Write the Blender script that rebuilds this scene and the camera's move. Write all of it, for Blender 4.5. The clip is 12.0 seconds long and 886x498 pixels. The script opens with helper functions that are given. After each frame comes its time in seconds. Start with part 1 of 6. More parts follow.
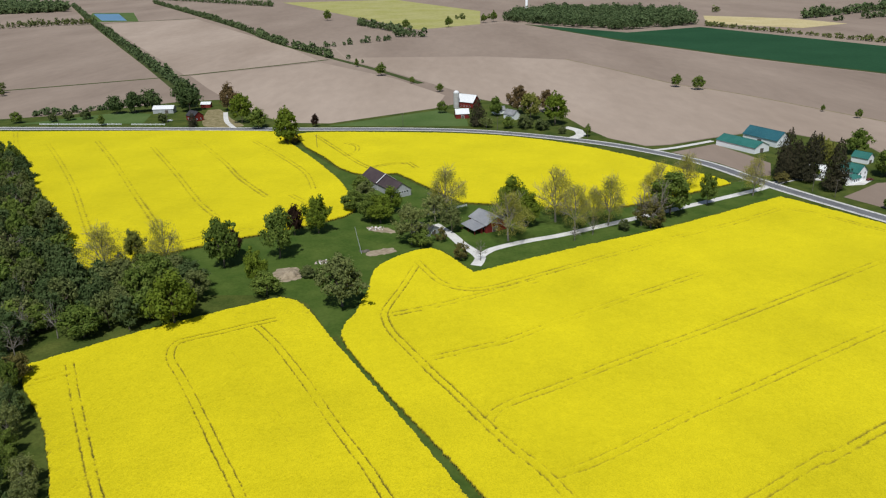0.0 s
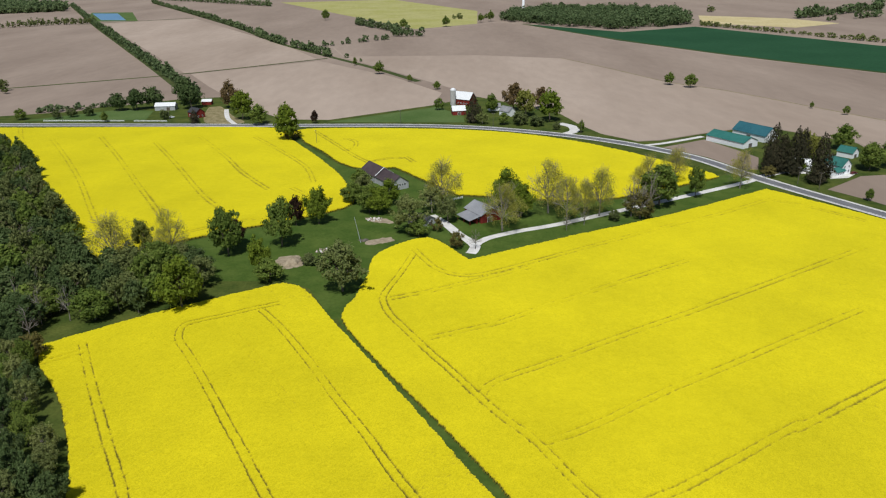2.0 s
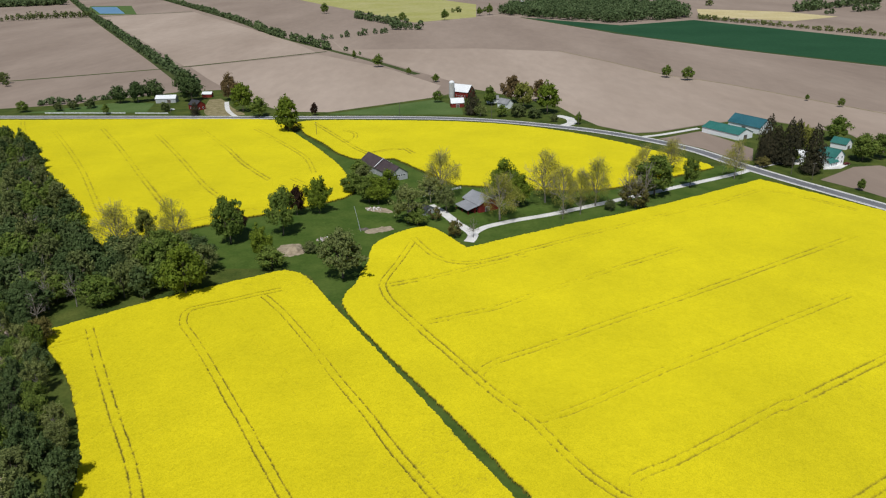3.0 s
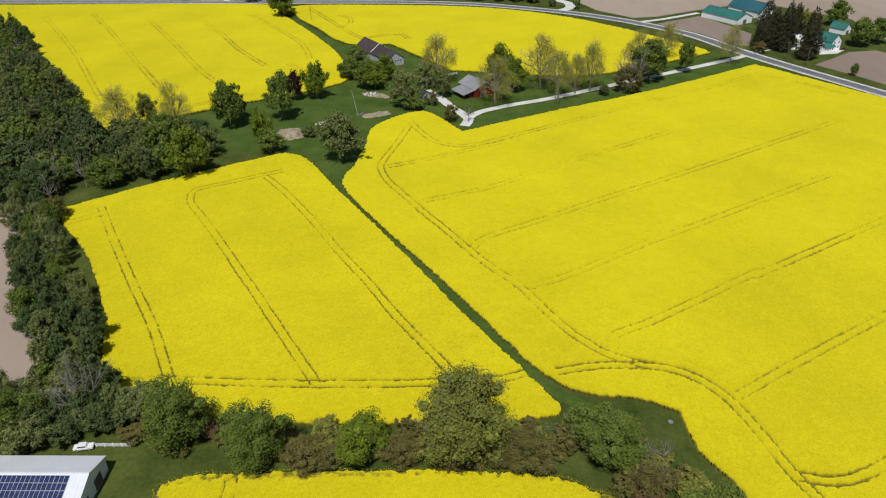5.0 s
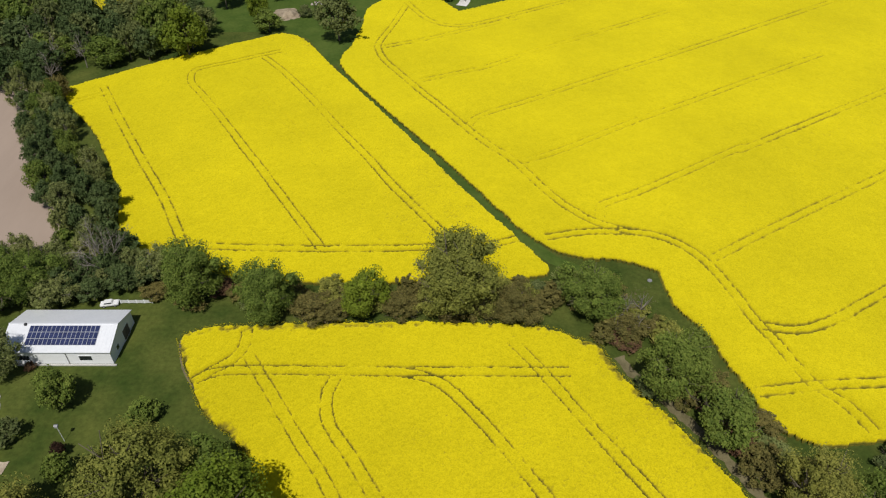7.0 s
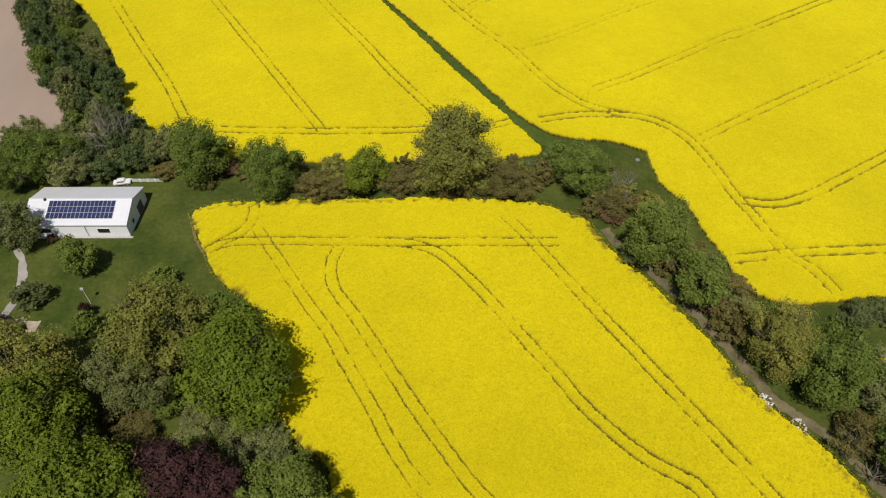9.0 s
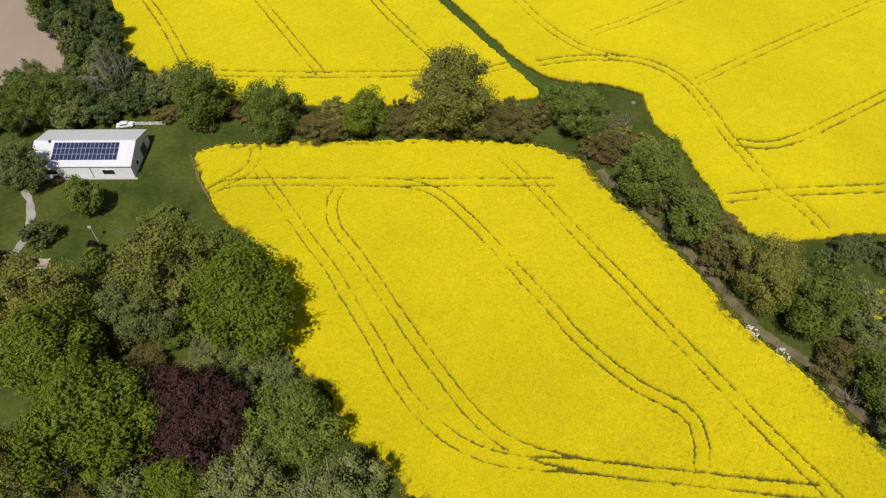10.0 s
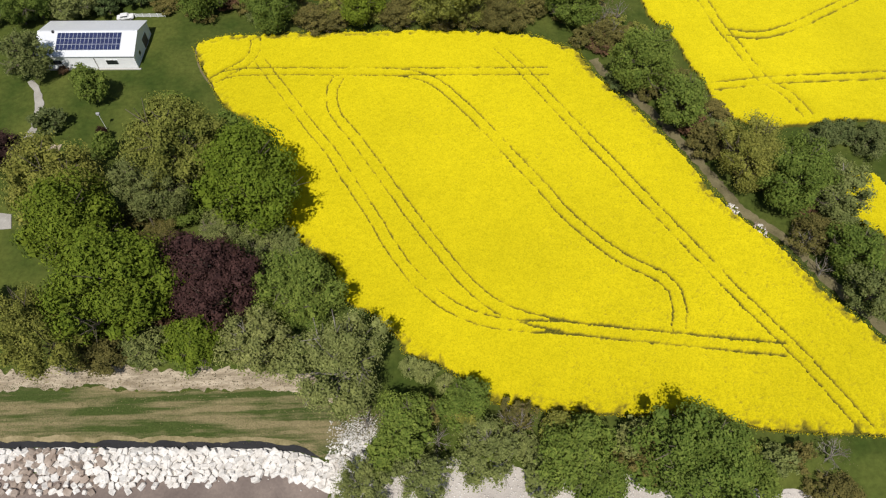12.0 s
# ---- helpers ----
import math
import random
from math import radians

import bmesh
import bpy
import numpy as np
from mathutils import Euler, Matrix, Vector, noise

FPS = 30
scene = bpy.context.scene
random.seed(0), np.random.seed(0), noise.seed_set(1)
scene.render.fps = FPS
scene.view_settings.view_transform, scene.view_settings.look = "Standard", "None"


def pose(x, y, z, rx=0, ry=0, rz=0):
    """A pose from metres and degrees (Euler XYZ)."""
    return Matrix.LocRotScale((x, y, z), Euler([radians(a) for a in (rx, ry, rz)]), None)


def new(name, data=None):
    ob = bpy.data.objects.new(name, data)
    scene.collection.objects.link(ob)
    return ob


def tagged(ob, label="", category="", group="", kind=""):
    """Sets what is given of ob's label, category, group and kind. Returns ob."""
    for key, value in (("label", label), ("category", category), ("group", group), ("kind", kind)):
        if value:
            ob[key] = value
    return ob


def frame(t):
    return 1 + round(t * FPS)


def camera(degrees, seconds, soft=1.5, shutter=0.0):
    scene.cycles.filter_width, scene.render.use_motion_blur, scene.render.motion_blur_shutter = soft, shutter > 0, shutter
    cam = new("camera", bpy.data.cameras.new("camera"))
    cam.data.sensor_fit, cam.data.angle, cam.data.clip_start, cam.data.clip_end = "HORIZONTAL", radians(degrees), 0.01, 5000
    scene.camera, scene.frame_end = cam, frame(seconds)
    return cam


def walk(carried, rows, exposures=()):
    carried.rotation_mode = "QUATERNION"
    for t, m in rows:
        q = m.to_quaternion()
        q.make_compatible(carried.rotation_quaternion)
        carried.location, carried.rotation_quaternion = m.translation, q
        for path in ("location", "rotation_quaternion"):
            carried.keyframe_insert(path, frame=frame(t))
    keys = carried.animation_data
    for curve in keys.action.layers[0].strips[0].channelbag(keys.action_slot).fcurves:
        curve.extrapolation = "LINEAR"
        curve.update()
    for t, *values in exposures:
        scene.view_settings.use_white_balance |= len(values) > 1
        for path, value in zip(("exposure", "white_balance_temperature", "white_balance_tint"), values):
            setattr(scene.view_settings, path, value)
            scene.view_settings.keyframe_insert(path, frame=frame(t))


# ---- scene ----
cam = camera(63.6, 12.0, 1.2)
METRES, EYE, TILT, LEAN, TURN = 75.52, 123.0, 0.3, 0.0, 0.0
ROWS = [
    (0.0, 0.0, 0.0, 0.0, -0.44, -22.34, 1.07),
    (0.5, 0.0024, -0.0423, -0.0013, -0.48, -22.33, 1.06),
    (1.0, 0.0045, -0.0853, -0.0025, -0.53, -22.32, 1.04),
    (1.5, 0.0072, -0.1292, -0.0027, -0.56, -22.32, 1.04),
    (2.0, 0.0078, -0.1715, -0.0048, -0.61, -22.32, 1.02),
    (2.5, 0.0089, -0.2146, -0.0058, -0.65, -22.32, 1.01),
    (3.0, 0.0101, -0.2596, -0.0081, -0.69, -22.77, 1.01),
    (5.0, 0.0151, -0.4313, -0.0082, -0.91, -31.15, 0.98),
    (5.5, 0.0144, -0.4731, -0.0089, -0.96, -33.24, 0.94),
    (6.0, 0.0159, -0.5156, -0.008, -1.0, -35.32, 0.95),
    (6.5, 0.0163, -0.5569, -0.007, -1.06, -37.43, 0.96),
    (7.0, 0.0165, -0.5978, -0.0048, -1.11, -39.47, 0.96),
    (9.0, 0.0217, -0.7611, -0.0003, -1.22, -46.7, 0.98),
    (9.5, 0.0221, -0.8008, 0.0008, -1.26, -48.39, 0.97),
    (10.0, 0.0237, -0.8411, 0.0016, -1.29, -50.06, 0.99),
    (10.5, 0.0247, -0.8809, 0.0022, -1.32, -51.7, 0.98),
    (11.0, 0.0261, -0.9205, 0.0037, -1.35, -53.18, 1.0),
    (11.5, 0.0256, -0.9608, 0.0035, -1.39, -54.62, 0.98),
    (12.0, 0.0258, -0.9989, 0.0059, -1.44, -56.13, 0.97),
]
walk(cam, [(t, pose(0, 0, EYE, TILT, LEAN, TURN) @ pose(METRES * x, METRES * y, METRES * z, 90 + pitch, roll, yaw)) for t, x, y, z, yaw, pitch, roll in ROWS],
    [(0.0, -0.10, 6250, 8), (5, -0.16, 6350, 9), (6, -0.18, 6450, 10), (7, -0.15, 6600, 11), (9.0, -0.11, 6850, 14), (10.0, -0.07, 6800, 14), (10.5, 0.0, 6750, 13), (12.0, 0.12, 6650, 11)])

# ---- light ----
SUN_HEIGHT, SUN_HEADING = radians(59.8), radians(10.4)
world = bpy.data.worlds.new("sky")
world.use_nodes = True
scene.world = world
wn = world.node_tree.nodes
sky = wn.new("ShaderNodeTexSky")
sky.sky_type, sky.sun_disc = "NISHITA", False
sky.sun_elevation, sky.sun_rotation = SUN_HEIGHT, math.pi + SUN_HEADING
wn["Background"].inputs["Strength"].default_value = 0.062
world.node_tree.links.new(sky.outputs[0], wn["Background"].inputs[0])
sun = new("sun", bpy.data.lights.new("sun", "SUN"))
sun.data.energy, sun.data.angle, sun.data.color = 3.9, radians(0.53), (1.0, 0.97, 0.91)
way = Vector((math.sin(SUN_HEADING) * math.cos(SUN_HEIGHT), math.cos(SUN_HEADING) * math.cos(SUN_HEIGHT), -math.sin(SUN_HEIGHT)))
sun.rotation_euler = way.to_track_quat("-Z", "Y").to_euler()
sun.location = (0, 0, 300)

# ---- materials ----


def shader(name):
    m = bpy.data.materials.new(name)
    m.use_nodes = True
    nt = m.node_tree
    return m, nt, nt.nodes["Principled BSDF"]


def noise_node(nt, source, scale, detail=4.0, rough=0.55, dims="3D"):
    n = nt.nodes.new("ShaderNodeTexNoise")
    n.inputs["Scale"].default_value, n.inputs["Detail"].default_value, n.inputs["Roughness"].default_value = scale, detail, rough
    nt.links.new(source, n.inputs["Vector"])
    return n.outputs["Fac"]


def ramp(nt, fac, stops):
    r = nt.nodes.new("ShaderNodeValToRGB")
    while len(r.color_ramp.elements) < len(stops):
        r.color_ramp.elements.new(0.5)
    for e, (p, c) in zip(r.color_ramp.elements, stops):
        e.position, e.color = p, (*c, 1) if len(c) == 3 else c
    nt.links.new(fac, r.inputs[0])
    return r.outputs[0]


def mixed(nt, fac, a, b, blend="MIX"):
    n = nt.nodes.new("ShaderNodeMix")
    n.data_type, n.blend_type = "RGBA", blend
    for sock, v in ((0, fac), (6, a), (7, b)):
        if isinstance(v, bpy.types.NodeSocket):
            nt.links.new(v, n.inputs[sock])
        elif sock == 0:
            n.inputs[0].default_value = v
        else:
            n.inputs[sock].default_value = (*v, 1)
    return n.outputs[2]


def position(nt, stretch=None, turn=0.0):
    p = nt.nodes.new("ShaderNodeNewGeometry").outputs["Position"]
    if stretch:
        mp = nt.nodes.new("ShaderNodeMapping")
        mp.inputs["Scale"].default_value, mp.inputs["Rotation"].default_value = stretch, (0, 0, turn)
        nt.links.new(p, mp.inputs["Vector"])
        p = mp.outputs[0]
    return p


def bumped(nt, bsdf, fac, strength, distance):
    b = nt.nodes.new("ShaderNodeBump")
    b.inputs["Strength"].default_value, b.inputs["Distance"].default_value = strength, distance
    nt.links.new(fac, b.inputs["Height"])
    nt.links.new(b.outputs[0], bsdf.inputs["Normal"])


def plain(name, low, high, big=0.1, small=2.0, rough=0.85, bump=0.3, depth=0.05, metal=0.0, stretch=None, turn=0.0, spec=0.3, mottle=0.55):
    """A surface that varies between two colours at two scales, with fine relief."""
    m, nt, bsdf = shader(name)
    p = position(nt, stretch, turn)
    a, b = noise_node(nt, p, big), noise_node(nt, p, small, 6, 0.65)
    c = mixed(nt, ramp(nt, a, ((0.3, (0, 0, 0)), (0.7, (1, 1, 1)))), low, high)
    c = mixed(nt, mottle, c, ramp(nt, b, ((0.25, (0.55, 0.55, 0.55)), (0.75, (1.3, 1.3, 1.3)))), "MULTIPLY")
    nt.links.new(c, bsdf.inputs["Base Color"])
    bsdf.inputs["Roughness"].default_value, bsdf.inputs["Metallic"].default_value = rough, metal
    bsdf.inputs["Specular IOR Level"].default_value = spec
    if bump:
        bumped(nt, bsdf, b, bump, depth)
    return m


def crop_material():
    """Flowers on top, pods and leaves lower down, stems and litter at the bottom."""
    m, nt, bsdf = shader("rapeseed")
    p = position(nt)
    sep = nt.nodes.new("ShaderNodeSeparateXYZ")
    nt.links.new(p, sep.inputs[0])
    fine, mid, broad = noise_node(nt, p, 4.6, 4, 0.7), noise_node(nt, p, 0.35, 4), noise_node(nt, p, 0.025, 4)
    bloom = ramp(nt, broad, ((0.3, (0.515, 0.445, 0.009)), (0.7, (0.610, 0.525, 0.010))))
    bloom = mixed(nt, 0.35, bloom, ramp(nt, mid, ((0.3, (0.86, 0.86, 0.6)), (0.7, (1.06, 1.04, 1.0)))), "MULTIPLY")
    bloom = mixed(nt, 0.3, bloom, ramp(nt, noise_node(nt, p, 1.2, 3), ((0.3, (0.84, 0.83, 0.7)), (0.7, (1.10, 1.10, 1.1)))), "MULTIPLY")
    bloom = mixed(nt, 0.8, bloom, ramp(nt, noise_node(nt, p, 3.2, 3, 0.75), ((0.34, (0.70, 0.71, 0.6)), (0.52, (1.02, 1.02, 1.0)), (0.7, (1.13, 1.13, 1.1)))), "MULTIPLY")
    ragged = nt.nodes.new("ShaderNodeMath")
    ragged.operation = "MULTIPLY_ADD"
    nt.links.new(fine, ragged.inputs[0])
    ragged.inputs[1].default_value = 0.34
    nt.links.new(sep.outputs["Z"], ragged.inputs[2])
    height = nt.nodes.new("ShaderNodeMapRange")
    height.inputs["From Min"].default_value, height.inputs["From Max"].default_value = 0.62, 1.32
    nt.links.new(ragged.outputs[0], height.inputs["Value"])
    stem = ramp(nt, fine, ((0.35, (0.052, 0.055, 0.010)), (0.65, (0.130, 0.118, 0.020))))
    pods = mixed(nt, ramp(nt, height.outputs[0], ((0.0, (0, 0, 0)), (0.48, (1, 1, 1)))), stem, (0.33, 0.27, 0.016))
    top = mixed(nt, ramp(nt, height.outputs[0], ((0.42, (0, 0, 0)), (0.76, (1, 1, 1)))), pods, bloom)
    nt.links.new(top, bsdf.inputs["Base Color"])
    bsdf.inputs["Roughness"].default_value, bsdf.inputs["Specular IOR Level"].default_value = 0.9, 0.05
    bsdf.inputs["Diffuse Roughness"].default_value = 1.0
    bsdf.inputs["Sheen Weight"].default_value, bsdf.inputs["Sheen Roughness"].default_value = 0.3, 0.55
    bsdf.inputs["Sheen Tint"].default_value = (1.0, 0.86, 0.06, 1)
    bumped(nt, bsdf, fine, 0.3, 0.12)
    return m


def leaf_material(name, low, high, lucent=0.2):
    m, nt, bsdf = shader(name)
    island = nt.nodes.new("ShaderNodeNewGeometry").outputs["Random Per Island"]
    each = nt.nodes.new("ShaderNodeObjectInfo").outputs["Random"]
    c = mixed(nt, island, low, high)
    clump = noise_node(nt, position(nt), 0.45, 3)
    c = mixed(nt, 0.8, c, ramp(nt, clump, ((0.3, (0.62, 0.66, 0.64)), (0.7, (1.34, 1.31, 1.29)))), "MULTIPLY")
    c = mixed(nt, 0.6, c, ramp(nt, each, ((0.0, (0.78, 0.86, 0.8)), (1.0, (1.16, 1.12, 1.1)))), "MULTIPLY")
    nt.links.new(c, bsdf.inputs["Base Color"])
    bsdf.inputs["Roughness"].default_value, bsdf.inputs["Specular IOR Level"].default_value = 0.75, 0.12
    bsdf.inputs["Diffuse Roughness"].default_value = 0.8
    tl = nt.nodes.new("ShaderNodeBsdfTranslucent")
    nt.links.new(c, tl.inputs["Color"])
    mx = nt.nodes.new("ShaderNodeMixShader")
    mx.inputs[0].default_value = lucent
    nt.links.new(bsdf.outputs[0], mx.inputs[1])
    nt.links.new(tl.outputs[0], mx.inputs[2])
    nt.links.new(mx.outputs[0], nt.nodes["Material Output"].inputs["Surface"])
    return m


def bank_material():
    m, nt, bsdf = shader("bank_turf")
    p = position(nt, (0.2, 1.0, 1.0))
    a, b, c = noise_node(nt, p, 0.28, 5, 0.6), noise_node(nt, p, 1.6, 5, 0.65), noise_node(nt, position(nt), 4.0, 5)
    streak = noise_node(nt, position(nt, (0.06, 1.5, 1.5)), 0.7, 4, 0.6)
    a = mixed(nt, 0.45, a, streak)
    green = mixed(nt, b, (0.032, 0.058, 0.012), (0.080, 0.100, 0.030))
    dry = mixed(nt, b, (0.16, 0.13, 0.065), (0.33, 0.27, 0.16))
    col = mixed(nt, ramp(nt, a, ((0.44, (0, 0, 0)), (0.56, (0.85, 0.85, 0.85)))), green, dry)
    col = mixed(nt, 0.8, col, ramp(nt, c, ((0.3, (0.6, 0.62, 0.6)), (0.7, (1.35, 1.32, 1.25)))), "MULTIPLY")
    nt.links.new(col, bsdf.inputs["Base Color"])
    bsdf.inputs["Roughness"].default_value, bsdf.inputs["Specular IOR Level"].default_value = 0.95, 0.1
    bumped(nt, bsdf, c, 0.6, 0.15)
    return m


BANK = bank_material()
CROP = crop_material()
LAWN = plain("mown_lawn", (0.046, 0.086, 0.013), (0.090, 0.130, 0.025), 0.08, 0.7, 0.95, 0.4, 0.08, spec=0.1)
GRASS = plain("grass", (0.038, 0.064, 0.011), (0.100, 0.118, 0.025), 0.09, 0.9, 0.95, 0.5, 0.1, spec=0.1, mottle=0.75)
MEADOW = plain("meadow", (0.07, 0.12, 0.03), (0.11, 0.16, 0.05), 0.03, 0.5, 0.95, 0.4, 0.1, spec=0.1)
SOIL = plain("bare_soil", (0.322, 0.250, 0.198), (0.438, 0.350, 0.286), 0.006, 0.09, 0.95, 0.3, 0.1, stretch=(1, 0.3, 1), turn=0.45, spec=0.1, mottle=0.22)
SOIL_DARK = plain("tilled_soil", (0.243, 0.186, 0.148), (0.328, 0.257, 0.207), 0.008, 0.1, 0.95, 0.3, 0.1, stretch=(1, 0.3, 1), turn=0.5, spec=0.1, mottle=0.22)
VERGE = plain("rough_verge", (0.045, 0.066, 0.018), (0.085, 0.098, 0.034), 0.03, 0.4, 0.95, 0.3, 0.1, spec=0.1)
WHEAT = plain("young_wheat", (0.017, 0.062, 0.026), (0.026, 0.082, 0.036), 0.01, 0.2, 0.95, 0.2, 0.1, spec=0.1)
WEEDY = plain("weedy_fallow", (0.34, 0.33, 0.10), (0.42, 0.39, 0.17), 0.012, 0.1, 0.95, 0.2, 0.1, spec=0.1)
STRAW = plain("stubble", (0.50, 0.41, 0.20), (0.58, 0.49, 0.28), 0.02, 0.2, 0.95, 0.2, 0.1, spec=0.1)
ASPHALT = plain("asphalt", (0.13, 0.13, 0.14), (0.19, 0.19, 0.20), 0.1, 4.0, 0.8, 0.2, 0.02)
GRAVEL = plain("gravel", (0.56, 0.54, 0.51), (0.74, 0.72, 0.69), 0.15, 5.0, 0.9, 0.4, 0.04)
SAND = plain("pale_sand", (0.36, 0.29, 0.21), (0.56, 0.47, 0.36), 0.5, 3.0, 0.95, 0.8, 0.2)
SCARP = plain("eroded_scarp", (0.26, 0.21, 0.14), (0.58, 0.49, 0.37), 0.55, 2.2, 0.95, 1.0, 0.4, stretch=(0.4, 1.6, 2.0))
DRY_GRASS = plain("dry_grass", (0.16, 0.14, 0.06), (0.34, 0.28, 0.16), 0.25, 2.0, 0.95, 0.5, 0.1, spec=0.1)
DIRT = plain("sandy_dirt", (0.24, 0.19, 0.125), (0.42, 0.345, 0.25), 0.4, 2.5, 0.95, 0.6, 0.15)
EARTH = plain("trodden_earth", (0.12, 0.105, 0.052), (0.22, 0.19, 0.105), 0.3, 2.5, 0.95, 0.6, 0.1, spec=0.1)
BEACH = plain("beach_gravel", (0.40, 0.365, 0.335), (0.56, 0.52, 0.48), 0.15, 5.0, 0.9, 0.4, 0.04)
PATH = plain("worn_gravel_path", (0.30, 0.285, 0.25), (0.44, 0.42, 0.38), 0.3, 4.0, 0.9, 0.4, 0.04)
WET_SAND = plain("wet_sand", (0.13, 0.10, 0.088), (0.23, 0.182, 0.155), 0.15, 2.0, 0.6, 0.3, 0.05)
LINE = plain("line_paint", (0.7, 0.7, 0.68), (0.8, 0.8, 0.78), 0.5, 6, 0.7, 0)
BARK = plain("bark", (0.10, 0.08, 0.06), (0.20, 0.17, 0.13), 0.8, 6, 0.95, 0.6, 0.05)
PALE_BARK = plain("pale_bark", (0.18, 0.16, 0.135), (0.30, 0.275, 0.235), 0.8, 6, 0.95, 0.4, 0.03)
WHITE_METAL = plain("white_ribbed_steel", (0.74, 0.75, 0.77), (0.80, 0.81, 0.82), 0.1, 1.5, 0.45, 0.1, 0.01)
ROOF_STEEL = plain("galvanised_roof_steel", (0.80, 0.83, 0.86), (0.86, 0.88, 0.91), 0.15, 1.5, 0.42, 0.05, 0.01, metal=0.25, mottle=0.12)
GREY_METAL = plain("grey_roof_steel", (0.24, 0.245, 0.265), (0.32, 0.325, 0.345), 0.1, 1.5, 0.45, 0.1, 0.01)
WHITE_PAINT = plain("white_paint", (0.84, 0.86, 0.88), (0.88, 0.90, 0.92), 0.2, 2, 0.6, 0.05, 0.01, mottle=0.1)
TEAL_ROOF = plain("teal_roof_steel", (0.025, 0.135, 0.115), (0.045, 0.18, 0.155), 0.1, 1.5, 0.5, 0.1, 0.01)
BLUE_ROOF = plain("blue_green_roof_steel", (0.02, 0.10, 0.13), (0.035, 0.14, 0.17), 0.1, 1.5, 0.5, 0.1, 0.01)
BROWN_ROOF = plain("rusty_brown_roof", (0.048, 0.034, 0.038), (0.085, 0.062, 0.066), 0.15, 1.5, 0.8, 0.2, 0.02)
SHINGLE = plain("grey_shingle", (0.20, 0.20, 0.21), (0.30, 0.30, 0.31), 0.3, 3, 0.85, 0.3, 0.02)
DARK_SHINGLE = plain("dark_shingle", (0.03, 0.03, 0.035), (0.06, 0.06, 0.065), 0.3, 3, 0.85, 0.3, 0.02)
RED_BOARD = plain("red_barn_board", (0.15, 0.016, 0.012), (0.24, 0.03, 0.022), 0.3, 3, 0.85, 0.3, 0.02, stretch=(4, 4, 0.4))
GREY_BOARD = plain("grey_board", (0.36, 0.37, 0.38), (0.50, 0.51, 0.52), 0.3, 3, 0.85, 0.3, 0.02, stretch=(4, 4, 0.4))
CONCRETE = plain("concrete", (0.45, 0.44, 0.42), (0.58, 0.57, 0.55), 0.3, 3, 0.85, 0.3, 0.02)
DARK_WOOD = plain("weathered_wood", (0.09, 0.075, 0.06), (0.17, 0.15, 0.13), 0.5, 5, 0.9, 0.3, 0.02)
LIMESTONE = plain("limestone_block", (0.62, 0.58, 0.53), (0.82, 0.80, 0.77), 0.35, 2.5, 0.85, 0.5, 0.08)
BROWN_STONE = plain("brown_stone_block", (0.26, 0.20, 0.16), (0.48, 0.40, 0.34), 0.35, 2.5, 0.85, 0.5, 0.08)
FABRIC = plain("black_geotextile", (0.014, 0.014, 0.016), (0.03, 0.03, 0.033), 0.3, 2, 0.8, 0.3, 0.03)
DARK_GLASS = plain("window_glass", (0.015, 0.018, 0.022), (0.03, 0.035, 0.04), 0.5, 2, 0.08, 0, spec=0.5)
SOLAR = plain("solar_cell", (0.022, 0.030, 0.085), (0.036, 0.048, 0.13), 0.6, 4, 0.25, 0, spec=0.5)
ALUMINIUM = plain("aluminium", (0.50, 0.52, 0.56), (0.60, 0.62, 0.66), 0.5, 4, 0.4, 0, metal=0.3)
WATER = plain("lake_water", (0.045, 0.05, 0.05), (0.07, 0.075, 0.07), 0.05, 0.8, 0.12, 0.25, 0.1, spec=0.5)
POND = plain("pond_water", (0.10, 0.24, 0.42), (0.14, 0.30, 0.48), 0.01, 0.3, 0.3, 0.05, 0.05, spec=0.5)

# ---- small tools ----


def finish(name, bm, mats, parent=None, label="", category="", kind="", group="", smooth=False):
    me = bpy.data.meshes.new(name)
    bm.to_mesh(me)
    bm.free()
    for m in mats if isinstance(mats, (list, tuple)) else (mats,):
        me.materials.append(m)
    if smooth:
        me.polygons.foreach_set("use_smooth", [True] * len(me.polygons))
    ob = new(name, me)
    ob.parent = parent
    return tagged(ob, label, category, group, kind)


def part(name, bm, mats, parent, label="", smooth=False):
    return finish(name, bm, mats, parent, label, smooth=smooth)


def raw_mesh(name, verts, faces, mats, smooth=False):
    """A mesh from arrays of vertices and of quads or triangles."""
    me = bpy.data.meshes.new(name)
    n, k = len(faces), faces.shape[1]
    me.vertices.add(len(verts))
    me.vertices.foreach_set("co", np.asarray(verts, dtype=np.float32).ravel())
    me.loops.add(n * k)
    me.loops.foreach_set("vertex_index", np.asarray(faces, dtype=np.int32).ravel())
    me.polygons.add(n)
    me.polygons.foreach_set("loop_start", np.arange(0, n * k, k, dtype=np.int32))
    if smooth:
        me.polygons.foreach_set("use_smooth", np.ones(n, dtype=bool))
    me.update(calc_edges=True)
    for m in mats if isinstance(mats, (list, tuple)) else (mats,):
        me.materials.append(m)
    return me


def empty(name, x, y, z=0.0, turn=0.0, label="", category="", group="", kind=""):
    ob = new(name)
    ob.matrix_basis = pose(x, y, z, 0, 0, turn)
    ob.empty_display_size = 0.3
    return tagged(ob, label, category, group, kind)


